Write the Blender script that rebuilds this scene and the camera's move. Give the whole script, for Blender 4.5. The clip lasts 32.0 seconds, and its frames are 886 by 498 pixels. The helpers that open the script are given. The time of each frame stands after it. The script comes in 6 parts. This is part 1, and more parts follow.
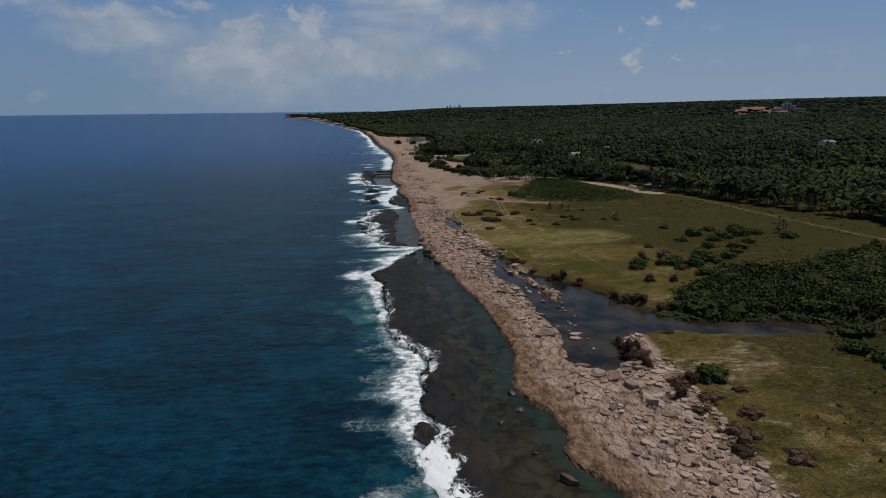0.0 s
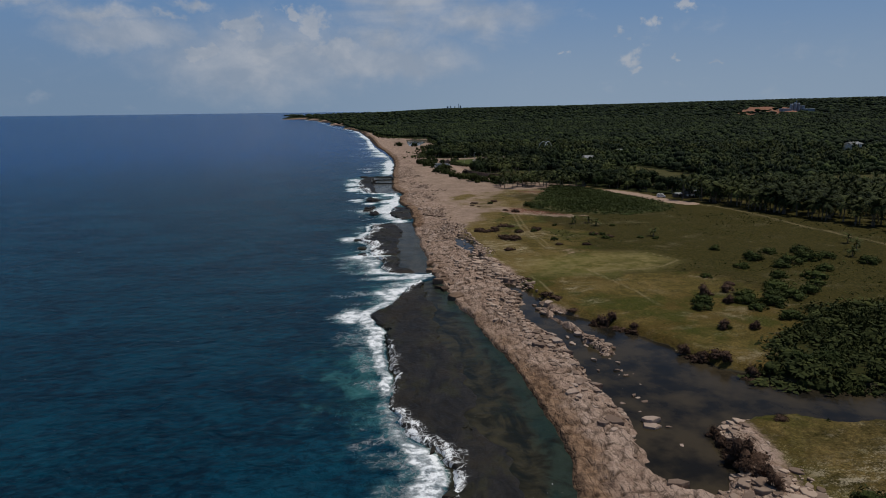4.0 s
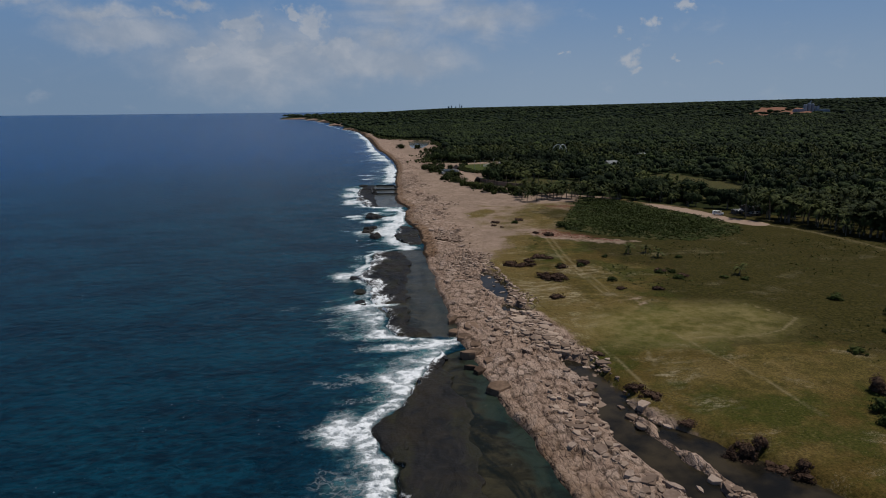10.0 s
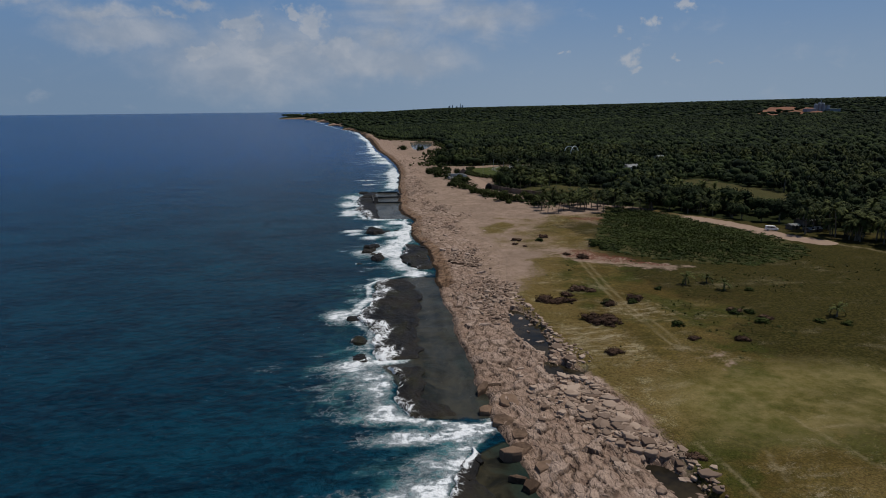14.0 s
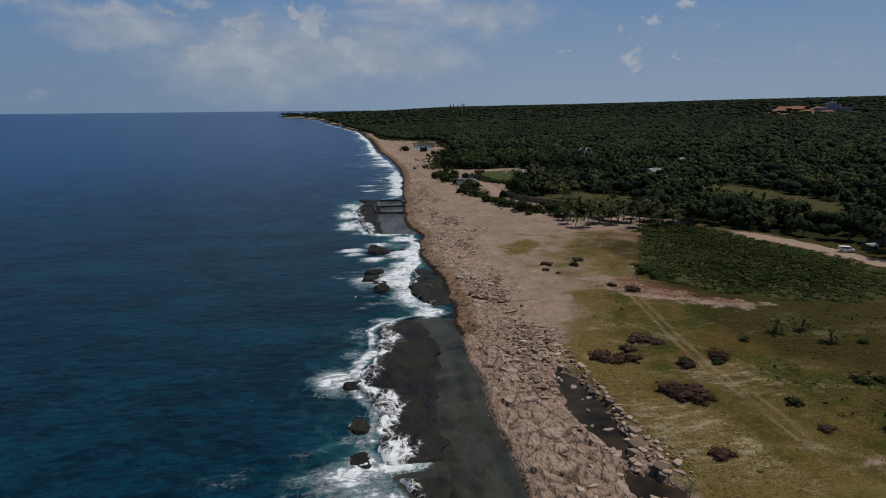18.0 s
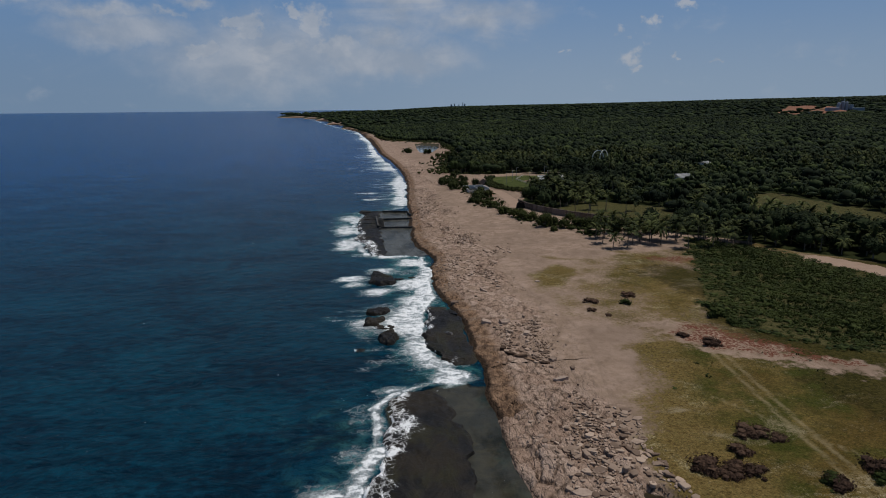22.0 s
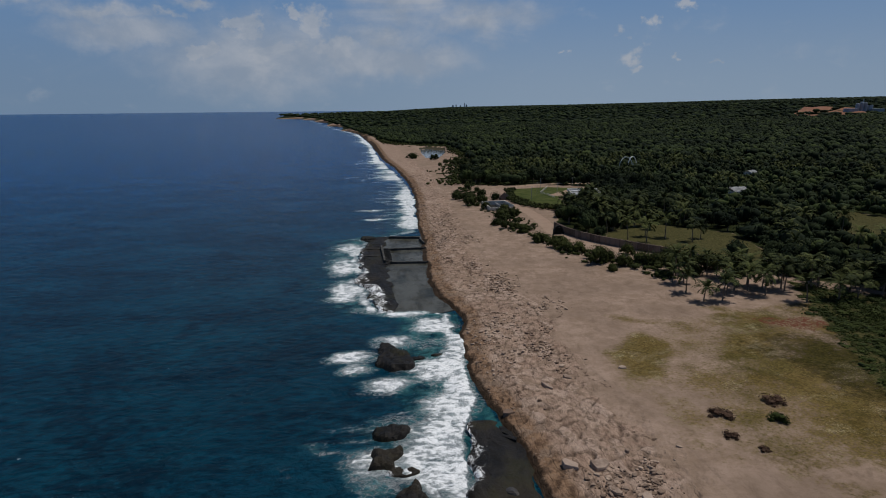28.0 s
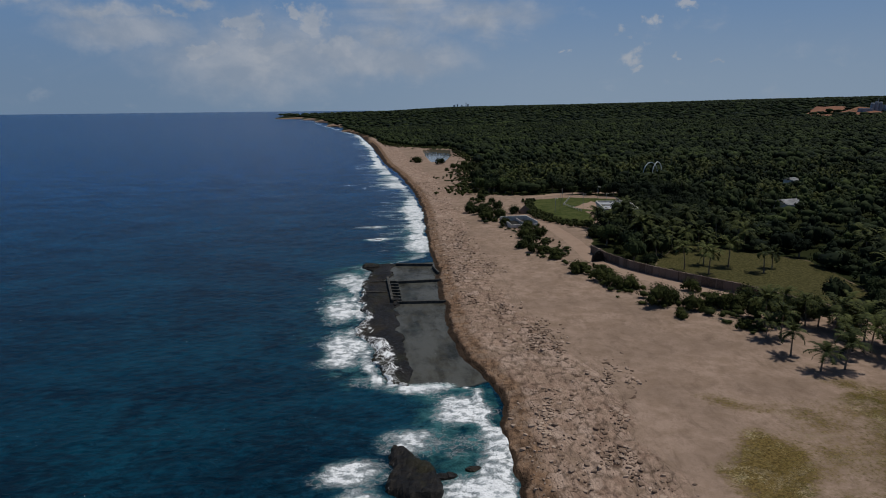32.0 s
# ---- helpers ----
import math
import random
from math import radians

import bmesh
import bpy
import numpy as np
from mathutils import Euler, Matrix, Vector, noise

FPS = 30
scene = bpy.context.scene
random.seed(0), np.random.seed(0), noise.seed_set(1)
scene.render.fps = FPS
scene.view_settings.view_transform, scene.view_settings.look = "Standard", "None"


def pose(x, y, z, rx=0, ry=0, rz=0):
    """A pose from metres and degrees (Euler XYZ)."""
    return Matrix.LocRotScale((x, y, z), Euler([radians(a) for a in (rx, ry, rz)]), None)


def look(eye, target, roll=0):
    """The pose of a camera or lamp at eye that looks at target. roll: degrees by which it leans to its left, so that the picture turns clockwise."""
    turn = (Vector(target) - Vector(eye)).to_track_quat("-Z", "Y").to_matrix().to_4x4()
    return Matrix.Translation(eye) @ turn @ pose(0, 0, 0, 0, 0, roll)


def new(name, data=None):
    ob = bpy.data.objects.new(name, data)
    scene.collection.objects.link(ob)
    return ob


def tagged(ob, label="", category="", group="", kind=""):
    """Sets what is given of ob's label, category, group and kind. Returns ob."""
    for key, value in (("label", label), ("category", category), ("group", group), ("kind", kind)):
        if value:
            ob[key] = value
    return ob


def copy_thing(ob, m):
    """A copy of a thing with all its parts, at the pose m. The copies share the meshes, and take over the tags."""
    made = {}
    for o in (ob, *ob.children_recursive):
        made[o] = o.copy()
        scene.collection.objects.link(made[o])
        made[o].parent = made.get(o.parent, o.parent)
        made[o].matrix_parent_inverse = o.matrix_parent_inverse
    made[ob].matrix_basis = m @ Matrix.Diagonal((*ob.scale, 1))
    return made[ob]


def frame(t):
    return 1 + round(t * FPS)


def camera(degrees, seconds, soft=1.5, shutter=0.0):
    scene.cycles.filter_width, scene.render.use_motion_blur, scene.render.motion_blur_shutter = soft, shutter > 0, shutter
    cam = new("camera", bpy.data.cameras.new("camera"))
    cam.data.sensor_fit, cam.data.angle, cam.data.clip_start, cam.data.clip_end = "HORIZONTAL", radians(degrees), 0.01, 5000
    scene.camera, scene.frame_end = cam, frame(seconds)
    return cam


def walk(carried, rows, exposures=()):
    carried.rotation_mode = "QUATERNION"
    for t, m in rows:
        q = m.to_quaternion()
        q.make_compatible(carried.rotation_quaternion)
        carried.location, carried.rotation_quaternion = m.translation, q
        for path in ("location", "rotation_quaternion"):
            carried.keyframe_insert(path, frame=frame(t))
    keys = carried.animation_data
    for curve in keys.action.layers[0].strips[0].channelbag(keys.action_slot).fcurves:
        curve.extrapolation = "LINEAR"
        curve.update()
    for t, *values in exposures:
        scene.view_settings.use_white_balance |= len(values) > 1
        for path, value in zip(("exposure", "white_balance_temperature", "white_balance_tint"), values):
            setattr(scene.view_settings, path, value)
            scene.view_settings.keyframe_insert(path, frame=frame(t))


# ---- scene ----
# ---- camera and its flight ----
cam = camera(70, 32.0, soft=1.0)
FLIGHT = [(0.0, -0.33, 0.64, 47.73, 77.67, -0.69, -6.84),
          (2.0, -0.02, 19.71, 47.9, 77.68, -0.72, -6.85),
          (4.0, 0.22, 38.42, 48.02, 77.7, -0.73, -6.86),
          (6.0, 0.4, 57.0, 48.11, 77.72, -0.73, -6.88),
          (8.0, 0.52, 75.61, 48.17, 77.71, -0.67, -6.89),
          (10.0, 0.58, 94.32, 48.22, 77.7, -0.64, -6.89),
          (12.0, 0.59, 113.17, 48.27, 77.69, -0.64, -6.89),
          (14.0, 0.54, 132.13, 48.33, 77.67, -0.64, -6.89),
          (16.0, 0.46, 151.17, 48.42, 77.62, -0.63, -6.88),
          (18.0, 0.33, 170.24, 48.54, 77.58, -0.62, -6.87),
          (20.0, 0.17, 189.32, 48.7, 77.55, -0.6, -6.87),
          (22.0, -0.03, 208.4, 48.93, 77.54, -0.59, -6.87),
          (24.0, -0.25, 227.53, 49.22, 77.55, -0.59, -6.87),
          (26.0, -0.5, 246.81, 49.59, 77.58, -0.6, -6.87),
          (28.0, -0.77, 266.43, 50.05, 77.6, -0.61, -6.85),
          (30.0, -1.05, 286.67, 50.62, 77.59, -0.62, -6.83),
          (32.0, -1.35, 307.91, 51.3, 77.56, -0.65, -6.81)]
walk(cam, [(t, Matrix.Translation((x, y, z)) @ pose(0, 0, 0, 0, 0, rz) @ pose(0, 0, 0, rx, 0, 0) @ pose(0, 0, 0, 0, 0, lean))
           for t, x, y, z, rx, lean, rz in FLIGHT], [(0, -0.73), (22, -0.76), (32, -0.85)])

# ---- sky, sun ----
SUN_AZ, SUN_EL = radians(76), radians(66)   # azimuth from +Y towards +X
world = bpy.data.worlds.new("world")
scene.world = world
world.use_nodes = True


def tree_of(holder):
    nt = holder.node_tree
    nt.nodes.clear()
    return nt


class Nodes:
    """Short hand for wiring shader nodes."""

    def __init__(self, nt):
        self.nt = nt

    def add(self, kind, ins=None, **props):
        n = self.nt.nodes.new(kind)
        for k, v in props.items():
            if k == "op":
                n.operation = v
            elif k == "blend":
                n.blend_type = v
            elif k == "sky":
                n.sky_type = v
            elif k == "name_of":
                n.attribute_name = v
            elif k == "kind_of":
                n.data_type = v
            elif k == "feature":
                n.feature = v
            elif k == "metric":
                n.distance = v
        for k, v in (ins or {}).items():
            self.put(n, k, v)
        return n

    def put(self, n, k, v):
        sock = n.inputs[k]
        if isinstance(v, bpy.types.NodeSocket):
            self.nt.links.new(v, sock)
        elif isinstance(v, tuple) and len(v) == 3 and sock.type == "RGBA":
            sock.default_value = (*v, 1)
        else:
            sock.default_value = v

    def math(self, op, a, b=0.0, c=0.0, clamp=False):
        n = self.add("ShaderNodeMath", {0: a, 1: b, 2: c}, op=op)
        n.use_clamp = clamp
        return n.outputs[0]

    def ramp(self, v, lo, hi, a=0.0, b=1.0):
        n = self.add("ShaderNodeMapRange", {"Value": v, "From Min": lo, "From Max": hi, "To Min": a, "To Max": b})
        n.interpolation_type = "SMOOTHSTEP"
        return n.outputs[0]

    def noise(self, vec, scale, detail=4.0, rough=0.55, warp=0.0):
        return self.add("ShaderNodeTexNoise", {"Vector": vec, "Scale": scale, "Detail": detail, "Roughness": rough, "Distortion": warp}).outputs["Fac"]

    def mix(self, f, a, b, blend="MIX"):
        n = self.add("ShaderNodeMix", kind_of="RGBA", blend=blend)
        self.put(n, 0, f), self.put(n, 6, a), self.put(n, 7, b)
        return n.outputs[2]

    def attr(self, name):
        return self.add("ShaderNodeAttribute", name_of=name).outputs["Fac"]

    def scaled(self, vec, s):
        return self.add("ShaderNodeVectorMath", {0: vec, 1: s}, op="MULTIPLY").outputs[0]


N = Nodes(tree_of(world))
sky = N.add("ShaderNodeTexSky", sky="NISHITA")
sky.sun_disc, sky.sun_elevation, sky.sun_rotation = False, SUN_EL, SUN_AZ
sky.air_density, sky.dust_density, sky.ozone_density, sky.altitude = 1.0, 0.6, 2.0, 50
coord = N.add("ShaderNodeTexCoord").outputs["Generated"]
sx = N.add("ShaderNodeSeparateXYZ", {0: coord})
az = N.math("ARCTAN2", sx.outputs[0], sx.outputs[1])
el = N.math("ARCSINE", sx.outputs[2])
flat = N.add("ShaderNodeCombineXYZ", {0: az, 1: el, 2: 0.0}).outputs[0]
fluff = N.noise(N.scaled(flat, (1.0, 1.5, 1.0)), 14.0, 8.0, 0.6, 0.3)
wisp = N.noise(N.scaled(flat, (1.0, 3.2, 1.0)), 5.0, 6.0, 0.6, 0.8)


curl = N.add("ShaderNodeTexNoise", {"Vector": flat, "Scale": 22.0, "Detail": 5.0, "Roughness": 0.6})
bend = N.add("ShaderNodeSeparateColor", {0: curl.outputs["Color"]})
az_bent = N.math("ADD", az, N.math("MULTIPLY", N.math("SUBTRACT", bend.outputs[0], 0.5), 0.11))
el_bent = N.math("ADD", el, N.math("MULTIPLY", N.math("SUBTRACT", bend.outputs[1], 0.5), 0.06))


def puff(a, e, wa, we):
    """1 at the middle of a bank of cloud at that azimuth and elevation (degrees), 0 past its half widths."""
    da = N.math("DIVIDE", N.math("SUBTRACT", az_bent, radians(a)), radians(wa))
    de = N.math("DIVIDE", N.math("SUBTRACT", el_bent, radians(e)), radians(we))
    r = N.math("ADD", N.math("MULTIPLY", da, da), N.math("MULTIPLY", de, de))
    return N.math("SUBTRACT", 1.0, N.math("SQRT", r), clamp=True)


def summed(*vs):
    out = vs[0]
    for v in vs[1:]:
        out = N.math("MAXIMUM", out, v)
    return out


# heaped clouds low over the sea, small ones inland, and thin high veils
shred = N.math("MULTIPLY", N.math("SUBTRACT", fluff, 0.5), 1.5)
drift = N.math("MULTIPLY", N.math("SUBTRACT", wisp, 0.5), 1.5)
heap = summed(puff(-9.4, 6.7, 2.0, 1.5), puff(-4.0, 7.3, 2.0, 2.0), puff(-5.6, 8.5, 1.3, .7), puff(-2.6, 5.2, 3.0, 1.8), puff(-7.0, 5.2, 4.4, 1.6), puff(-10.4, 7.2, 1.4, .8), puff(-12.6, 5.2, 2.4, 1.1))
bank = summed(puff(-8.0, 4.6, 13.0, 4.6), puff(-1.0, 4.2, 8.0, 2.6), puff(-18, 6.2, 8, 2.2), puff(3, 4.2, 10, 2.4))
small = summed(puff(23.6, 4.3, 1.3, 1.2), puff(23.9, 3.3, 1.0, .5), puff(21.9, 6.2, 1.2, 0.8), puff(23.8, 7.4, 0.9, 0.7), puff(27.3, 8.0, 1.3, 0.5), puff(27.2, 4.1, 0.8, 0.4), puff(29.6, 3.6, 1.2, 0.4), puff(17.0, 4.9, 0.7, .3))
cover1 = N.ramp(N.math("ADD", heap, N.math("MULTIPLY", shred, 0.75)), 0.05, 0.6)
cover1b = N.ramp(N.math("ADD", bank, N.math("MULTIPLY", drift, 0.35)), 0.0, 0.8)
cover2 = N.ramp(N.math("ADD", small, N.math("MULTIPLY", shred, 1.6)), 0.3, 1.0)
high = summed(puff(4, 9.6, 10, 5.0), puff(9, 7.6, 10, 3.2), puff(2, 6.2, 7, 2.6), puff(-20, 7.6, 9, 1.3), puff(-25, 8.6, 5, 1.6), puff(-13.4, 8.7, 3.6, 0.7), puff(-15.5, 7.8, 3, 0.6))
cover3 = N.ramp(N.math("ADD", high, drift), 0.1, 1.05)
cloud = summed(N.math("MULTIPLY", cover1, 0.74), N.math("MULTIPLY", cover1b, 0.66), N.math("MULTIPLY", cover2, 0.72), N.math("MULTIPLY", cover3, 0.8))
tone = N.mix(N.ramp(fluff, 0.35, 0.7), (4.6, 5.3, 6.4), (6.9, 7.2, 7.8))
blue = N.mix(1.0, sky.outputs[0], (0.46, 0.56, 0.70), "MULTIPLY")
low_air = N.mix(N.ramp(az, -0.45, 0.35), (2.6, 3.9, 5.75), (3.75, 5.05, 6.75))
aired = N.mix(N.ramp(el, 0.12, 0.6, 1.0, 0.0), blue, N.mix(N.ramp(el, 0.0, 0.22), low_air, (1.95, 3.75, 6.9)))
both = N.mix(cloud, aired, tone)
back = N.add("ShaderNodeBackground", {"Color": both, "Strength": 0.1})
N.nt.links.new(back.outputs[0], N.add("ShaderNodeOutputWorld").inputs[0])

sun = new("sun", bpy.data.lights.new("sun", "SUN"))
sun.data.energy, sun.data.angle, sun.data.color = 4.9, radians(0.53), (1.0, 0.95, 0.87)
sun.matrix_world = look((math.sin(SUN_AZ) * math.cos(SUN_EL) * 100, math.cos(SUN_AZ) * math.cos(SUN_EL) * 100, math.sin(SUN_EL) * 100), (0, 0, 0))

# ---- plan, in metres: x inland, y along the coast ----
def line(pairs):
    ys, xs = [p[0] for p in pairs], [p[1] for p in pairs]
    return lambda y: np.interp(y, ys, xs)


# edge of the dry land
shore = line([(-400, 40), (40, 32), (68, 30), (78, 26.4), (91, 26.7), (101, 23.8), (117, 26.5), (140, 27), (154, 26), (171, 24.5), (186, 22), (208, 20.7),
              (223, 19.2), (252, 19.3), (278, 19.5), (303, 19.5), (322, 20.6), (348, 20.9), (360, 19.6), (374, 17.5), (396, 18.6), (413, 20.8),
              (430, 18.2), (442, 16.5), (470, 18), (491, 18.8), (515, 20.7), (540, 21), (572, 23.3), (635, 27.8), (706, 29.5), (816, 26), (930, 19),
              (1225, 14), (1651, -6), (2190, -79), (2900, -190), (3480, -425), (3560, -440), (3620, -300), (3900, 150), (4700, 600)])
# seaward edge of the rock that breaks the waves
surf = line([(-400, 14), (40, 10), (70, 8.2), (82, 6.4), (92, 6.9), (116, 7.8), (122, 6), (129, 3.4), (145, 1.6), (164, 1.5), (180, 0.8), (186, 0.4), (191, 4.5), (202, 6.7),
             (213, 13), (217, 18), (222, 18), (226, 4.9), (237, 4), (250, 0), (266, 0.3), (276, -3.2), (281, -1.5), (294, 1.3), (307, 0.2), (312, 5),
             (318, 18), (323, 13.7), (331, 11.2), (342, 10.6), (355, 11.4), (361, 14), (370, 17), (417, 19), (419, 5), (421, -0.5), (439, -2.6), (454, -5.8), (462, -4),
             (485, -5), (501, -2.4), (516, -2), (520, 10), (528, 19), (572, 22), (635, 26), (700, 26), (780, 22), (930, 13), (1225, 7), (1651, -14), (2190, -88), (2900, -202), (3480, -437), (3560, -450), (3620, -300), (3900, 150), (4700, 600)])
# landward edge of the reef flats, where the tidal channel begins
reef_back = line([(40, 17), (75, 17), (85, 17.7), (101, 18.9), (120, 19.5), (131, 16.5), (146, 18.6), (155, 17.2), (172, 17), (187, 16.2), (197, 15.6), (205, 16.5),
                  (216, 18), (226, 15), (232, 12), (246, 10), (266, 12.4), (289, 14), (305, 15), (313, 12), (418, 5.5), (427, 7), (438, 5.6), (452, 7), (473, 7.1), (495, 5.5), (518, 7.5)])
# seaward edge of the grass
grass_edge = line([(-400, 60), (40, 47), (64, 48), (92, 51), (115, 55), (124, 56), (150, 60), (162, 54), (174, 47), (190, 42), (209, 41.5), (225, 41), (245, 40.6), (258, 37.5), (288, 37),
                   (300, 40), (315, 47), (335, 49), (345, 45), (360, 42), (372, 40), (382, 46), (392, 52), (400, 62), (408, 110), (430, 400)])
# seaward edge of the woods
wood_edge = line([(-400, 300), (120, 275), (180, 266), (252, 252), (301, 234), (330, 206), (350, 176), (380, 152), (395, 140), (420, 128), (432, 117), (440, 110), (460, 100.5), (475, 90.5), (490, 82), (502, 79), (514, 78.5), (530, 82), (555, 88), (562, 98), (600, 129), (650, 137), (660, 122), (668, 84),
                  (676, 66), (700, 66), (746, 74), (832, 87), (916, 104), (1039, 109), (1090, 106), (1120, 82), (1141, 66), (1206, 42), (1300, 27), (1459, 14), (1611, -2), (2190, -62), (2900, -172), (3480, -405), (3560, -425), (3620, -280), (3900, 170), (4700, 620)])
DEBRIS = [[(36.2, 383), (39, 375), (38.9, 371.5), (41, 367)], [(32.8, 436), (38, 431), (37, 440)], [(41.7, 414), (45.5, 408.7), (40, 402)], [(31, 385), (35, 388.6)], [(24.5, 366), (25, 380), (26, 395)], [(28.5, 292), (27, 303), (26.5, 312)],
          [(34, 418), (39, 416), (43, 413)], [(30, 342), (35, 339)], [(27, 330), (31, 322.5), (35, 321)], [(38, 352), (41, 349)], [(30, 448), (29, 462), (31, 474)], [(33, 300), (36, 291), (37, 284)]]
MOUNDS = [[(45.5, 383), (57.7, 392.8), (61.8, 384.5), (53, 366), (45, 370)], [(53.8, 405), (58.4, 402.5), (66, 396), (60, 396.5)], [(79, 409), (86, 406), (88, 400), (82, 402)], [(63, 372), (80, 372), (86, 387), (76, 391), (69, 383)]]
SANDY = [(30, 330), (41, 339), (48, 329), (51.5, 319), (47, 306), (37, 303), (34, 312)]
BARE = [(58, 336), (66, 338), (74, 324), (84, 314), (95, 305), (87, 302), (76, 309), (65, 319)]

LAGOON = [(36.2, 183), (40, 193), (43.5, 181.5), (49.4, 173.7), (56, 163.3), (61.2, 151.5), (64.3, 142), (73, 135.4), (80.4, 132), (100, 128), (112, 124), (108, 117), (90, 116.3), (79.7, 117.2),
          (70.2, 120.3), (65, 122.9), (55.6, 123), (51.3, 120), (47.5, 109.7), (43, 104.9), (39.2, 106.8), (37.6, 111.2), (40, 123.3), (40, 138.4), (40.5, 157.3), (38.5, 170)]
POOLS = [[(38.3, 206), (40.3, 204), (42.5, 193), (42, 182), (39.5, 182), (39.3, 196)], [(33.4, 270), (34.6, 277), (36.4, 275), (37.2, 266), (37.6, 258), (36.4, 251), (34.8, 247), (33.6, 253), (32.6, 260)], [(34, 244), (36.4, 242), (39.4, 238.6), (37, 236.6), (33.4, 239)],
         [(62, 920), (64, 1007), (69, 1095), (84, 1118), (101, 1088), (91, 1000), (72, 915)]]
BAR = [(41.5, 186), (43.5, 176), (46, 170), (48, 162), (49, 155), (46.5, 149), (44.5, 155), (43.8, 164), (41.5, 174), (40.5, 182)]
FIELD = [(90, 230), (94, 219), (83, 208.5), (65, 207), (50, 211), (48, 221), (54, 231), (76, 233)]
ROAD_EAST = [(139, 385), (146, 372), (149, 358), (150, 345), (157, 330), (165, 318), (168.5, 300), (169, 270), (172, 245), (175, 220), (180, 180), (190, 120)]
ROAD_SHORE = [(108, 436), (94, 460), (84, 472), (75.5, 488), (72.5, 506), (75, 530), (76, 555), (75.5, 575), (77.5, 605), (81, 632), (91, 657), (112, 668), (145, 668)]
TRACK = [(67, 318), (62.5, 285), (61, 270), (62, 258), (61.5, 246)]
# pale worn lines in the grass
WORN = [[(90.1, 230.3), (92.1, 226), (94.1, 221.9), (95, 218.5), (86.9, 212), (80.4, 209.7), (75.7, 209.5), (66.3, 210.6)], [(63.3, 216.3), (64.7, 208), (66.7, 197.7), (68.3, 189.1), (69, 176)],
        [(45.9, 209.4), (47, 203), (47, 197.2), (47.4, 191), (47.5, 182.5), (47.7, 172)], [(54.2, 205.6), (52.6, 198.6)], [(38.6, 260.3), (43.4, 260.8), (47, 258)], [(42, 252), (47.8, 252.7)], [(43.4, 243.5), (50, 244)], [(41, 248), (48, 248.6)],
        [(61.9, 270.3), (67, 269)], [(43, 256), (51, 256.5)], [(61.5, 262), (70, 258)], [(56, 300), (62, 287), (68, 276), (72, 262)]]
PINK = [(60.9, 238), (62.2, 243.5), (67.6, 243.9), (70, 238), (67, 233.5), (64.6, 233.2)]
GRAVEL = [[(51.4, 195.8), (56, 196.3), (60, 195), (57.5, 192.8), (51.6, 192.6)], [(50.5, 183.4), (56.3, 183.8), (58, 182.4), (51.8, 181)], [(40, 262), (52, 262), (54, 243), (44, 240), (41, 250)], [(55, 108), (72, 110), (70, 98), (56, 92)], [(52, 272), (66, 276), (70, 262), (60, 262)]]
LAWN = [(95, 487), (112, 516), (122, 508), (133, 490), (128, 463), (115, 453), (100, 466)]
COURT = [(88, 646), (79, 602), (82, 574), (92, 563), (100, 576), (103, 600), (120, 604), (134, 612), (134, 640), (112, 650)]
GARDEN = [(104, 452), (93, 468), (84, 486), (92, 500), (112, 520), (124, 512), (140, 492), (132, 455), (118, 444)]
MEADOWS = [[(276, 396), (298, 428), (352, 432), (362, 404), (330, 366), (286, 366)], [(170, 402), (182, 455), (184, 516), (222, 530), (230, 452), (194, 398)], [(420, 640), (520, 660), (540, 625), (430, 600)], [(330, 520), (372, 528), (376, 506), (336, 500)]]
GLADE = [(205, 512), (216, 480), (222, 450), (200, 424), (188, 446)]
THICKET = [(116, 424), (104, 396), (92, 368), (80, 345), (80, 334), (88, 318), (102, 309), (122, 304), (142, 318), (149, 338), (144, 354), (138, 372), (132, 398)]
MANGROVE = [(67, 137), (84, 151), (104, 167), (124, 166), (170, 190), (175, 150), (150, 92), (94, 92), (90, 104), (96, 113), (109, 115), (113, 124), (98, 126.5), (80, 130), (73, 133.5)]


def inside(px, py, poly):
    """Signed distance in metres to a polygon's outline, above 0 within."""
    best, sign = np.full(px.shape, 1e9), np.zeros(px.shape, bool)
    for (ax, ay), (bx, by) in zip(poly, poly[1:] + poly[:1]):
        ex, ey = bx - ax, by - ay
        k = np.clip(((px - ax) * ex + (py - ay) * ey) / (ex * ex + ey * ey), 0, 1)
        best = np.minimum(best, np.hypot(px - ax - k * ex, py - ay - k * ey))
        if ay != by:
            sign ^= ((ay > py) != (by > py)) & (px < ex * (py - ay) / ey + ax)
    return np.where(sign, best, -best)


def beside(px, py, way):
    """Distance to an open line."""
    best = np.full(px.shape, 1e9)
    for (ax, ay), (bx, by) in zip(way, way[1:]):
        ex, ey = bx - ax, by - ay
        k = np.clip(((px - ax) * ex + (py - ay) * ey) / (ex * ex + ey * ey), 0, 1)
        best = np.minimum(best, np.hypot(px - ax - k * ex, py - ay - k * ey))
    return best


rng = np.random.default_rng(7)
LATTICE = rng.random((256, 256))


def value(px, py, size):
    """Smooth noise, 0 to 1, with lumps of that size."""
    u, v = px / size, py / size
    i, j = np.floor(u).astype(int), np.floor(v).astype(int)
    a, b = u - i, v - j
    a, b = a * a * (3 - 2 * a), b * b * (3 - 2 * b)
    at = lambda p, q: LATTICE[p % 256, q % 256]
    return (at(i, j) * (1 - a) + at(i + 1, j) * a) * (1 - b) + (at(i, j + 1) * (1 - a) + at(i + 1, j + 1) * a) * b


